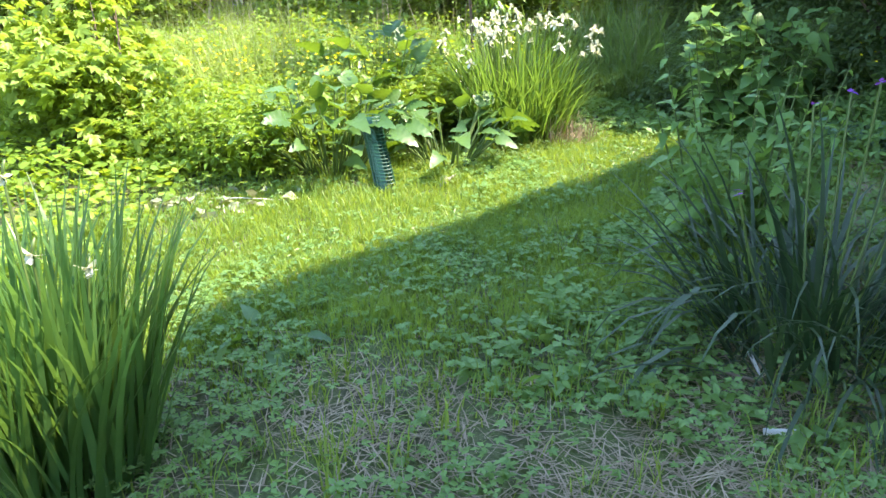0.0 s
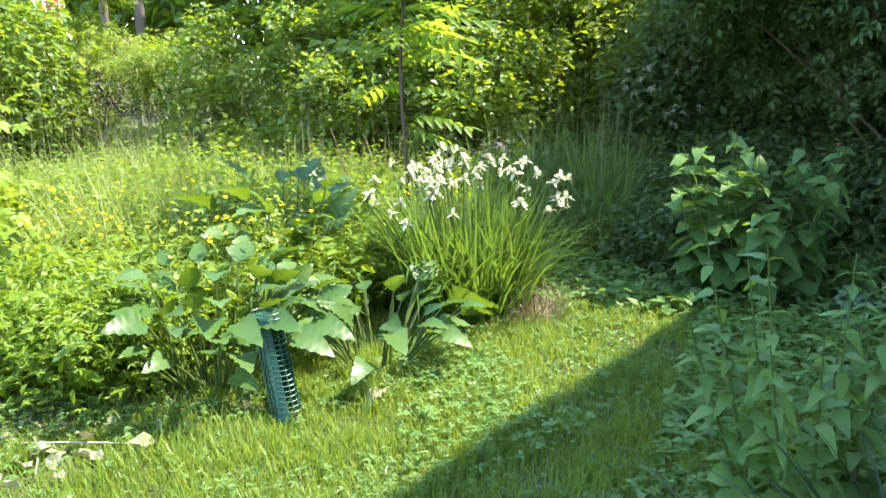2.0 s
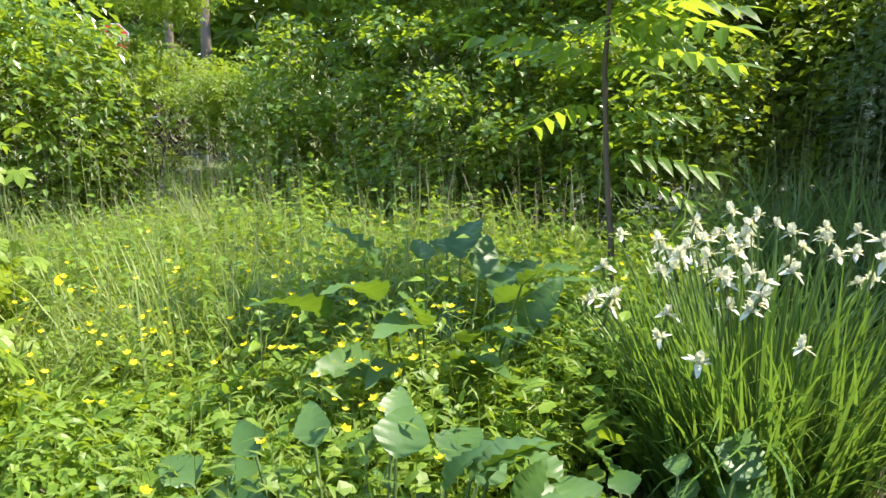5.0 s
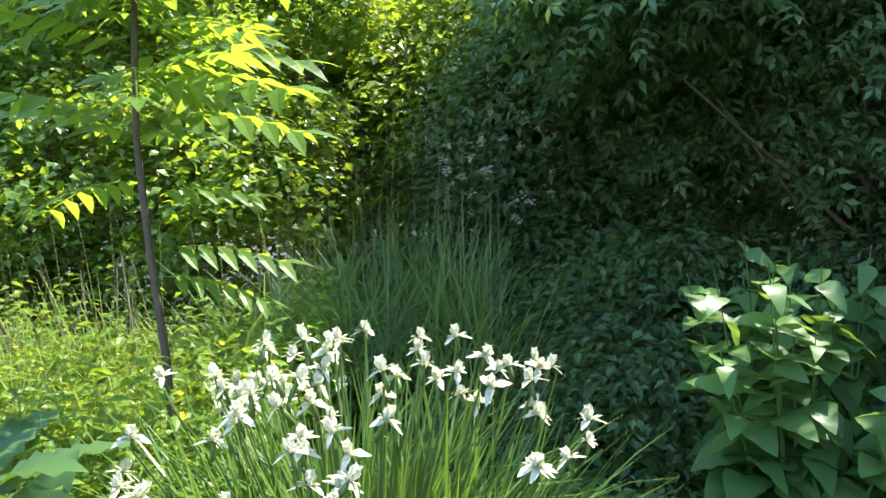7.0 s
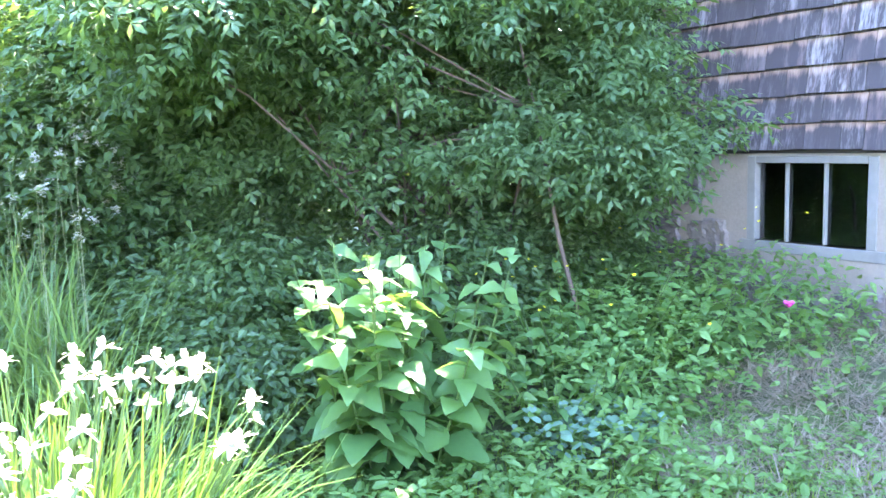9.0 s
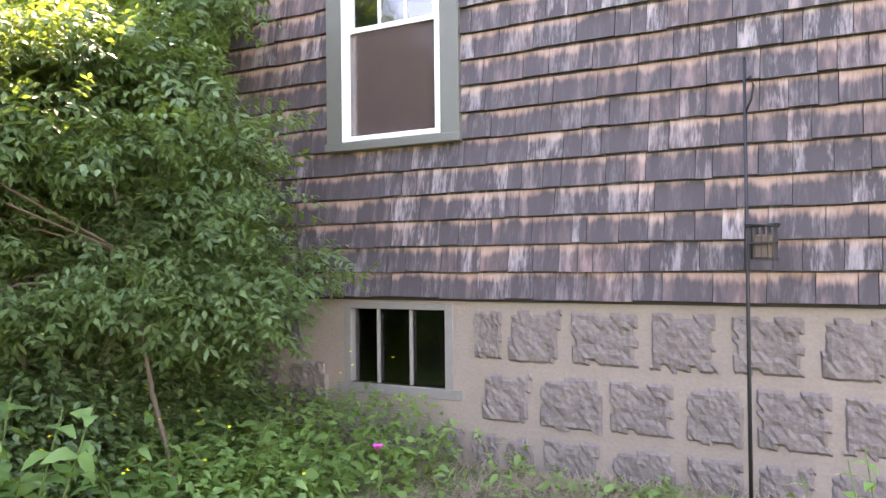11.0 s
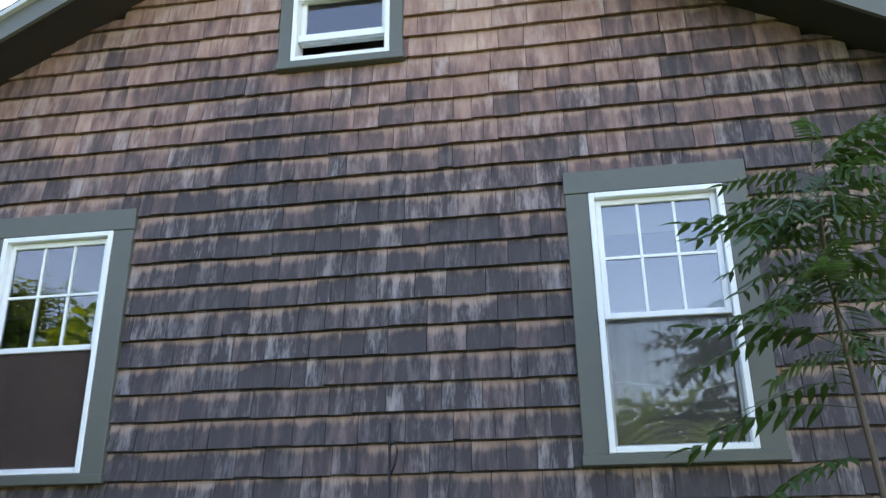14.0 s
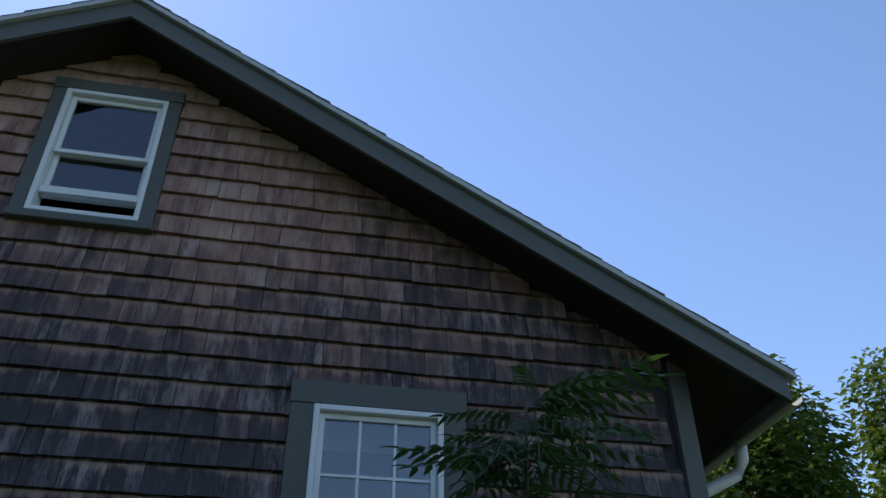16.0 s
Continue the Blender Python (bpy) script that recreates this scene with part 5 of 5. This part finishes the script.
# green plastic mesh guard, leaning
guard = thing("plant_guard", "leaning green plastic mesh tube guarding a young plant", "plant guard", (-2.05, 3.98, 0.0))
R, H = 0.062, 0.42
lean = Matrix(((1, 0, -0.46), (0, 1, 0.34), (0, 0, 1)))
hoops, ribs = [], []
tilt = np.array(lean)
for k in range(24):
    z = H * k / 23
    ring = np.array([(R * math.cos(a), R * math.sin(a) * 0.85, z) for a in np.linspace(0, 2 * math.pi, 15)])
    hoops.append(tube(ring @ tilt.T, 0.0024, 4))
for a in np.linspace(0, 2 * math.pi, 15)[:-1]:
    rib = np.array([(R * math.cos(a), R * math.sin(a) * 0.85, z) for z in np.linspace(0, H, 4)])
    ribs.append(tube(rib @ tilt.T, 0.0022, 4))
for h in hoops:
    part("hoop", h, CAGE, guard)
for h in ribs:
    part("rib", h, CAGE, guard)
wrap = np.array([(R * 0.94 * math.cos(a), R * 0.8 * math.sin(a), z) for z in (0.01, H * 0.97) for a in np.linspace(0.6, 5.4, 14)])
part("netting", Geo().add(wrap @ tilt.T, [(i, i + 1, 15 + i, 14 + i) for i in range(13)]), CAGE, guard, "rolled green netting")


def shrub(name, label, at, lobes, tpl, twigs, per, size, mat, spray=0.15, stems=7, category="shrub", surface=0.45, droop=0.2, foot=0.25):
    """Stems from the ground into a crown of leaf sprays."""
    t = thing(name, label, category, (at[0], at[1], float(ground_z(at[0], at[1]))))
    inv = Matrix.Translation((-at[0], -at[1], -float(ground_z(at[0], at[1]))))
    g = Geo()
    c = crown(g, tpl, twigs, per, lobes, size, spray, surface, droop)
    part("foliage", g, mat, t, kind="stuff").matrix_parent_inverse = inv
    idx = rng.choice(len(c), min(len(c), stems * 4), replace=False)
    for k in range(stems):
        f0 = np.array([at[0] + rng.normal(0, foot), at[1] + rng.normal(0, foot), 0])
        f0[2] = float(ground_z(f0[0], f0[1])) - 0.02
        hub = f0 * 0.45 + c[idx[k * 4 % len(idx)]] * 0.55
        hub[2] += 0.1
        rods = [tube([f0, (f0 + hub) / 2 + rng.normal(0, 0.04, 3), hub], [0.016, 0.013, 0.009], 6)]
        for j in range(4):
            e = c[idx[(k * 4 + j) % len(idx)]]
            rods.append(tube([hub, (hub + e) / 2 + np.array([0, 0, 0.08]), e], [0.008, 0.006, 0.003], 5))
        part("branch", joined(*rods), BARK, t).matrix_parent_inverse = inv
    return t


shrub("lime_shrub", "sunlit yellow-green shrub with large lobed leaves", (-4.55, 4.1), tufts([(-4.55, 4.15, 0.5, 0.6, 0.55, 0.5), (-4.25, 3.9, 0.35, 0.4, 0.4, 0.35), (-5.0, 4.5, 0.75, 0.5, 0.5, 0.5)], 9, 0.2, 0.6), MAPLE, 640, 5, 0.085, LIME, 0.10, 7, droop=0.35)
shrub("low_shrub", "green leafy growth at the meadow edge beside burdock", (-3.3, 4.25), [(-3.6, 4.25, 0.22, 0.5, 0.35, 0.26), (-3.1, 4.05, 0.16, 0.35, 0.25, 0.2)], OVATE3, 900, 6, 0.05, MEADOW, 0.09, 4)
hedge_lobes = [(hx + 0.12 * row, 9.3 if row == 0 else 8.2 + 0.40 * row, 0.35 + 0.62 * row, 0.6, 0.45, 0.46) for row in range(6) for hx in (-6.1, -5.3, -4.6, -3.9, -3.2)]
shrub("bramble_hedge", "dense sunlit bramble hedge with small green leaves and dark gaps", (-4.6, 9.4), tufts(hedge_lobes, 8, 0.24, 0.75) + [(hx, 9.7, 0.8, 0.7, 0.3, 0.9) for hx in (-6.0, -5.0, -4.0, -3.0)], BRAMBLE, 9400, 7, 0.066, HEDGE, 0.075, 14, "hedge", 0.5, 0.05, 0.5)
shrub("far_shrub", "bright sunlit shrub behind the tall grass", (-1.7, 10.6), [(-1.7, 10.3, 1.1, 1.3, 0.6, 1.0), (-1.7, 10.8, 1.9, 1.4, 0.6, 0.8), (-0.6, 10.9, 1.9, 1.2, 0.7, 1.4), (-2.8, 10.9, 1.6, 1.0, 0.7, 1.1)], SPECK, 5500, 8, 0.10, FARGREEN, 0.14, 10, "shrub", 0.55)
shrub("fence_shrub", "sunlit arching shrub over the fence", (-7.6, 9.4), tufts([(-8.2, 9.2, 1.55, 0.9, 0.5, 0.42), (-7.2, 9.2, 1.45, 0.6, 0.4, 0.42), (-6.7, 9.6, 1.0, 0.35, 0.4, 0.4), (-9.6, 9.2, 1.5, 1.0, 0.6, 0.8), (-9.0, 9.0, 0.7, 0.5, 0.4, 0.45), (-8.4, 9.6, 2.5, 0.7, 0.5, 0.35), (-7.1, 9.2, 0.45, 0.5, 0.35, 0.35), (-6.3, 9.0, 0.5, 0.4, 0.35, 0.45), (-7.9, 9.0, 0.45, 0.5, 0.35, 0.4)], 10, 0.26, 0.6), PINNATE, 2200, 6, 0.13, FARGREEN, 0.13, 8, "shrub", 0.4)
shrub("purple_shrub", "dark purple-leaved shrub beside the street", (-17.6, 18.4), tufts([(-17.6, 18.4, 1.5, 1.0, 0.7, 1.1)], 14, 0.4, 0.7), SPECK, 700, 7, 0.13, PURPLE_LEAF, 0.16, 6)
shrub("dark_shrub", "shaded dark shrub beyond the meadow", (-9.2, 8.0), [(-9.0, 8.2, 1.2, 1.2, 0.9, 1.3), (-10.0, 7.5, 1.5, 1.2, 1.2, 1.5)], SPECK, 2600, 8, 0.11, HEDGE, 0.16, 8)
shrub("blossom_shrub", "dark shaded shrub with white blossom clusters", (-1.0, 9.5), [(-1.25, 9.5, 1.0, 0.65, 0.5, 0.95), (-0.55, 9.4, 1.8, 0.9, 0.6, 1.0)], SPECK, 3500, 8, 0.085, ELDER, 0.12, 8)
g = Geo()
c, d = lumps(44, [(-1.38, 8.98, 1.22, 0.42, 0.16, 0.36)], 0.6)
for k in range(26):
    stamp(g, TREFOIL, c + rng.normal(0, 0.016, c.shape), turns(rng.uniform(0, 6.3, len(c)), rng.normal(0, 0.5, len(c)), 0.0), rng.uniform(0.009, 0.017, len(c)))
solid("blossoms", g, PLUME, "white blossom clusters in the shaded shrub", "blossom", "stuff")

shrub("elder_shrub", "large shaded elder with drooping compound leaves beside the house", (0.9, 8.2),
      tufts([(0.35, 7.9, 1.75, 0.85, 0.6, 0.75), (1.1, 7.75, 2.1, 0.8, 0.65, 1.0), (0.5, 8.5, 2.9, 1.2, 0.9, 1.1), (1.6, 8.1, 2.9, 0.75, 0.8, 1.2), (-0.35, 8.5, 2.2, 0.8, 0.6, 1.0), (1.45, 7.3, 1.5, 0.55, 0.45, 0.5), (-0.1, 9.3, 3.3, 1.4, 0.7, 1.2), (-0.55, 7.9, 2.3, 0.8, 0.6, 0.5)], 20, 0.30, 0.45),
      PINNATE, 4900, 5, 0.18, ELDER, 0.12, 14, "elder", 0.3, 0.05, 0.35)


def compound_tree(name, label, at, height, leaves, mat, lean=(0.05, 0.02), leaf=0.6, trunk=0.024, bare=0.35, category="tree", low=(), tpl=None):
    """A young tree: a slim trunk with long compound leaves held all round, and the low leaf shoots."""
    z0 = float(ground_z(at[0], at[1]))
    t = thing(name, label, category, (at[0], at[1], z0))
    us = np.linspace(0, 1, 9)
    tp = np.stack([lean[0] * us + 0.028 * np.sin(us * 9), lean[1] * us + 0.02 * np.cos(us * 8), height * us - 0.02], -1)
    part("trunk", tube(tp, trunk * (1 - 0.75 * us) + 0.003, 8), BARK, t, smooth=True)
    g = Geo()
    n = leaves
    u = bare + (1 - bare) * rng.random(n) ** 0.8
    p = np.stack([np.interp(u, us, tp[:, k]) for k in range(3)], -1)
    az = rng.uniform(0, 6.3, n)
    el = rng.uniform(-0.1, 0.75, n)
    tpl = tpl or PINNATE_LONG
    stamp(g, tpl, p, turns(az, el, rng.normal(0, 0.25, n)), leaf * rng.uniform(0.6, 1.1, n))
    for zz, a, e, s in low:
        q = np.array([[np.interp(zz / height, us, tp[:, k]) for k in range(3)]])
        stamp(g, tpl, q, turns(np.array([a]), np.array([e]), np.array([0.2])), np.array([s]))
    part("crown", g, mat, t, kind="stuff")
    return t


compound_tree("sapling", "slim young tree with long sunlit compound leaves", (-2.74, 6.43), 2.9, 84, SAPLING, (0.02, 0.06), 0.50, 0.014, 0.48, "tree",
              ((1.08, 0.3, 0.24, 0.42), (1.0, 0.15, 0.1, 0.34), (1.26, 0.4, 0.35, 0.34), (1.3, 2.6, 0.2, 0.45), (1.5, -0.1, 0.3, 0.5), (1.6, -0.5, 0.35, 0.55), (1.7, 0.5, 0.4, 0.55)))
compound_tree("sumac", "young dark-leaved sumac in front of the house window", (1.35, 2.2), 3.32, 66, SUMAC, (-0.05, 0.03), 0.52, 0.018, 0.72, "tree",
              ((2.2, 1.5, 0.3, 0.6), (2.0, 2.0, 0.2, 0.55), (2.3, 0.9, 0.3, 0.5), (1.6, 1.2, 0.4, 0.5), (1.7, 2.6, 0.2, 0.5), (1.9, -1.2, 0.2, 0.5)), SUMAC_LEAF)


def big_tree(name, label, at, height, width, mat, twigs=900, leaf=0.22, narrow=False):
    z0 = float(ground_z(at[0], at[1]))
    t = thing(name, label, "tree", (at[0], at[1], z0))
    k = 9
    lobes = []
    for i in range(k):
        u = (i + 0.6) / k
        r = width * (1 - 0.6 * u * u if narrow else 0.45 + 0.55 * math.sin(math.pi * min(1, u * 0.9 + 0.1)))
        a = i * 2.4
        off = 0.1 if narrow else 0.45
        lobes.append((r * off * math.cos(a), r * off * math.sin(a), height * (0.12 + 0.82 * u if narrow else 0.35 + 0.58 * u), r * 0.75, r * 0.75, height * 0.13))
    g = Geo()
    c = crown(g, SPECK, twigs * 2, 8, lobes, leaf, (0.11 if narrow else 0.2) * width / 2, 0.4, 0.2, False)
    part("crown", g, mat, t, kind="stuff")
    rods = [tube([(0, 0, -0.1), (0.05, 0.03, height * 0.35), (0, 0.05, height * 0.85)], [0.06 * width, 0.045 * width, 0.01], 9)]
    for e in c[rng.choice(len(c), 24, replace=False)]:
        rods.append(tube([(0.03, 0.03, min(e[2] * 0.7, height * 0.6)), e * np.array([0.5, 0.5, 0.9]), e], [0.03 * width, 0.015 * width, 0.005], 6))
    part("trunk", joined(*rods), BARK, t, smooth=True)
    return t


big_tree("evergreen_tree", "dense dark green cedar behind the house eave", (8.0, -3.3), 7.3, 2.3, CEDAR, 3200, 0.14, True)
big_tree("evergreen_tree", "low dense green cedar behind the house", (9.6, -4.9), 6.0, 2.4, CEDAR, 2800, 0.14, True)
big_tree("evergreen_tree", "tall sunlit cedar beside the house", (8.6, -6.6), 8.0, 2.0, CEDAR, 2600, 0.14, True)
big_tree("maple_tree", "large leafy tree across the garden", (-7.6, 17.5), 8.4, 3.2, HEDGE, 1400, 0.2)
big_tree("maple_tree", "large leafy tree across the garden", (-15.5, 7.5), 8.0, 3.2, HEDGE, 1200, 0.22)
big_tree("maple_tree", "large leafy tree across the garden", (-13, 2.0), 5.0, 3.0, HEDGE, 900, 0.22)
for i, (tx, ty) in enumerate(((-5.5, 22.5), (-1.5, 23), (-11.5, 24.5), (3.5, 15), (-27, 26))):
    big_tree("street_tree", "dark leafy tree across the street", (tx, ty), 9.0, 3.6, HEDGE, 900, 0.26)

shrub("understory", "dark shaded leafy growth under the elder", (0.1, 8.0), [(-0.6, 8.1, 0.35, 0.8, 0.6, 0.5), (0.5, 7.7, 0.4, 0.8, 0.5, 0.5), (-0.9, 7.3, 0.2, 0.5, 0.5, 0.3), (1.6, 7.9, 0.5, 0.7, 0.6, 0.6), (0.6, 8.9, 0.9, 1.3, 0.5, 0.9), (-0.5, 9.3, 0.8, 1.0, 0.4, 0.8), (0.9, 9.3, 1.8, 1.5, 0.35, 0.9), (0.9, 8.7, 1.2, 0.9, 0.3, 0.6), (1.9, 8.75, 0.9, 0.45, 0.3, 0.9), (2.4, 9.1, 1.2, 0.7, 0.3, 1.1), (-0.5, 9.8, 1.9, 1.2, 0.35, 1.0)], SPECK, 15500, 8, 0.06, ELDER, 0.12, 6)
# far woods that close the view
g = Geo()
for x0, x1, y0, y1, h, m in ((-34, 14, 23, 26, 12.0, 26000), (-36, 16, 28, 32, 14.0, 20000), (-34, -29, -14, 24, 9.0, 11000), (-15, 14, -22, -18, 5.0, 6000)):
    x, y = spread(m, x0, x1, y0, y1)
    z = rng.uniform(0, h, m) * (0.8 + 0.2 * np.sin(x * 0.9 + y * 0.7))
    stamp(g, SPECK, np.stack([x, y, z + 0.2], -1), turns(rng.uniform(0, 6.3, m), rng.normal(-0.2, 0.5, m), rng.normal(0, 0.6, m)), rng.uniform(0.4, 0.85, m))
solid("far_woods", g, HEDGE, "dense green trees beyond the street", "woods", "stuff")

for ob in list(scene.objects):
    base_name = ob.name.split(".")[0]
    if ob.parent is None and base_name in ("evergreen_tree", "maple_tree", "street_tree", "burdock", "stick", "balm_plant", "garden_weed", "dock"):
        tagged(ob, group={"evergreen_tree": "cedars behind the house", "maple_tree": "trees across the garden", "street_tree": "trees across the street", "burdock": "burdocks in the garden",
                          "stick": "sticks on the ground", "balm_plant": "herbs in the shaded bed", "garden_weed": "weeds below the cellar window", "dock": "docks on the lawn"}[base_name])

# ---- fence, street things ----
fence = thing("chain_link_fence", "galvanised chain-link fence half hidden by shrubs", "fence", (-7.0, 9.9, 0.0))
for i in range(5):
    ob = part("post", tube([(-2.6 + i * 1.3, 0, 0), (-2.6 + i * 1.3, 0, 1.25)], 0.024, 8), GALV, fence)
part("top_rail", tube([(-2.7, 0, 1.22), (0, 0, 1.22), (2.7, 0, 1.22)], 0.018, 8), GALV, fence)
wire = []
for i in range(-24, 54):
    for s in (1, -1):
        x0 = -2.6 + i * 0.1
        x1 = x0 + s * 1.15
        a, b = sorted((x0, x1))
        if a < -2.6 or b > 2.6:
            continue
        wire.append(tube([(x0, 0.004 * s, 0.05), (x1, 0.004 * s, 1.2)], 0.0022, 4))
part("wire_mesh", joined(*wire), GALV, fence, kind="stuff")

sign = thing("stop_sign", "red octagonal stop sign with white letters on a steel post", "road sign", (-18.4, 17.6, 0.02))
octo = [(0.40 * math.cos(a), 0.40 * math.sin(a)) for a in np.arange(8) * math.pi / 4 + math.pi / 8]
face = Matrix.Rotation(radians(45), 3, "Z")


def plate(r, y0, y1):
    v = [tuple(face @ Vector((r * cx, y, 3.05 + r * cz))) for y in (y0, y1) for cx, cz in octo]
    g = Geo().add(v, [(i, (i + 1) % 8, 8 + (i + 1) % 8, 8 + i) for i in range(8)])
    g.f.append(np.array([list(range(8)), list(range(15, 7, -1))]))
    g.mi.append(np.zeros(2, int))
    return g


part("border", plate(1.0, 0.0, 0.006), SIGN_WHITE, sign, "white border")
part("face", plate(0.94, -0.006, 0.0), RED, sign, "red sign face")
part("post", tube([(0.0, 0.05, 0), (0.0, 0.05, 1.8), (0.0, 0.05, 3.4)], 0.03, 8), GALV, sign, "steel post")
letters = bpy.data.curves.new("letters", "FONT")
letters.body, letters.size, letters.extrude, letters.align_x, letters.align_y = "STOP", 0.30, 0.002, "CENTER", "CENTER"
lt = new("letters", letters)
lt.parent = sign
lt.matrix_basis = Matrix.Rotation(radians(45), 4, "Z") @ pose(0, -0.010, 3.05, 90, 0, 0)
letters.materials.append(SIGN_WHITE)
for tx, ty, r in ((-18.97, 20.0, 0.13), (-18.3, 20.7, 0.16)):
    solid("utility_pole", tube([(tx, ty, 0), (tx, ty, 4), (tx + 0.05, ty, 8.5)], [r, r * 0.9, r * 0.7], 10), POLE, "brown wooden utility pole across the street", "pole", smooth=True)

# ---- foundation stones ----
stone_me = []
for k in range(5):
    bm = bmesh.new()
    bmesh.ops.create_grid(bm, x_segments=16, y_segments=12, size=0.5)
    for v in bm.verts:
        e = max(abs(v.co.x), abs(v.co.y)) * 2
        ragged = e + 0.24 * noise.noise(Vector((v.co.x * 3.7 + 7 * k, v.co.y * 3.5, 2.0 * k)))
        bump = noise.noise(Vector((v.co.x * 6.1 + 7 * k, v.co.y * 5.3, k)))
        fine = noise.noise(Vector((v.co.x * 17.0 + 3 * k, v.co.y * 15.0, 4.0 * k)))
        v.co.z = 0.016 + 0.016 * bump + 0.012 * fine if ragged < 0.90 else -0.015
    me = bpy.data.meshes.new("stone")
    bm.to_mesh(me)
    bm.free()
    me.materials.append(STONE)
    stone_me.append(me)
srng = random.Random(5)
hinv = Matrix.Translation((-WALL_X, -RIDGE_Y, -0.2))
for row, (z0, z1) in enumerate(((0.845, 1.185), (0.47, 0.80), (0.09, 0.425))):
    yy = Y0 + 0.03 + 0.15 * row
    while yy < Y1 - 0.1:
        w = srng.choice((0.2, 0.32, 0.38, 0.40, 0.45))
        c0, c1 = yy, yy + w
        hits_window = c1 > CELLAR[0] - 0.1 and c0 < CELLAR[1] + 0.1 and z1 > CELLAR[2] - 0.06
        if not hits_window and c1 < Y1:
            ob = part("stone", srng.choice(stone_me), None, house)
            ob.matrix_parent_inverse = hinv
            ob.matrix_basis = Matrix.Translation((WALL_X + 0.018, (c0 + c1) / 2, (z0 + z1) / 2)) @ Matrix(((0, 0, -1, 0), (1, 0, 0, 0), (0, 1, 0, 0), (0, 0, 0, 1))) @ Matrix.Diagonal((w * srng.uniform(0.93, 1.02), (z1 - z0) * srng.uniform(0.92, 1.03), 1, 1))
        yy += w + srng.uniform(0.015, 0.045)

# ---- cedar shingles ----


def shingle_geo(g, y0, y1, z0, dz=0.0, skew=0.0):
    """One tapered shingle: thick at the butt, thin at the top."""
    xb, xt = WALL_X - 0.030, WALL_X + 0.002
    cap = roof_top((y0 + y1) / 2 if abs(y0 + y1) > 1 else RIDGE_Y) - SLOPE * (y1 - y0) / 2 - 0.055
    top = max(min(z0 + COURSE + 0.02, cap), z0 + 0.012)
    lo = z0 + dz
    v = [(xb, y0, lo + skew), (xb, y1, lo - skew), (xb + 0.018, y0, lo + skew), (xb + 0.018, y1, lo - skew), (xt, y0, top), (xt, y1, top), (xt + 0.010, y0, top), (xt + 0.010, y1, top)]
    g.add(v, [(0, 2, 3, 1), (4, 5, 7, 6), (0, 1, 5, 4), (0, 4, 6, 2), (1, 3, 7, 5)])


WIDTHS = (0.09, 0.115, 0.14, 0.165, 0.19, 0.23, 0.27)
one_me = {}
for w in WIDTHS:
    g = Geo()
    shingle_geo(g, -w / 2 + 0.0019, w / 2 - 0.0019, 0.0)
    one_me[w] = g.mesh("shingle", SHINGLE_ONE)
rest, made = Geo(), 0
for k in range(35):
    z0 = COURSE0 + k * COURSE
    yy = Y0 + 0.115 - srng.random() * 0.1
    while yy < Y1 - 0.11:
        w = srng.choice(WIDTHS)
        c = yy + w / 2
        yy += w
        if c - w / 2 < Y0 + 0.10 or c + w / 2 > Y1 - 0.10 or z0 > roof_top(c) - SLOPE * w / 2 - 0.09:
            continue
        if any(z0 < h[3] - 0.03 and z0 + COURSE > h[2] + 0.03 and c + w / 2 > h[0] + 0.02 and c - w / 2 < h[1] - 0.02 for h in WINDOWS.values()):
            # trim to the casing
            for h in WINDOWS.values():
                if z0 < h[3] - 0.03 and z0 + COURSE > h[2] + 0.03:
                    if c - w / 2 < h[0] - 0.02 < c + w / 2:
                        shingle_geo(rest, c - w / 2, h[0] - 0.02, z0)
                    elif c - w / 2 < h[1] + 0.02 < c + w / 2:
                        shingle_geo(rest, h[1] + 0.02, c + w / 2, z0)
            continue
        dz, skew = srng.uniform(-0.006, 0.004), srng.uniform(-0.003, 0.003)
        if 3.3 < c < 6.1 and 1.2 < z0 < 4.0 and made < 300:
            ob = part("shingle", one_me[w], None, house)
            ob.matrix_parent_inverse = hinv
            ob.location = (0, c, z0 + dz)
            made += 1
        else:
            shingle_geo(rest, c - w / 2 + 0.0019, c + w / 2 - 0.0019, z0, dz, skew)
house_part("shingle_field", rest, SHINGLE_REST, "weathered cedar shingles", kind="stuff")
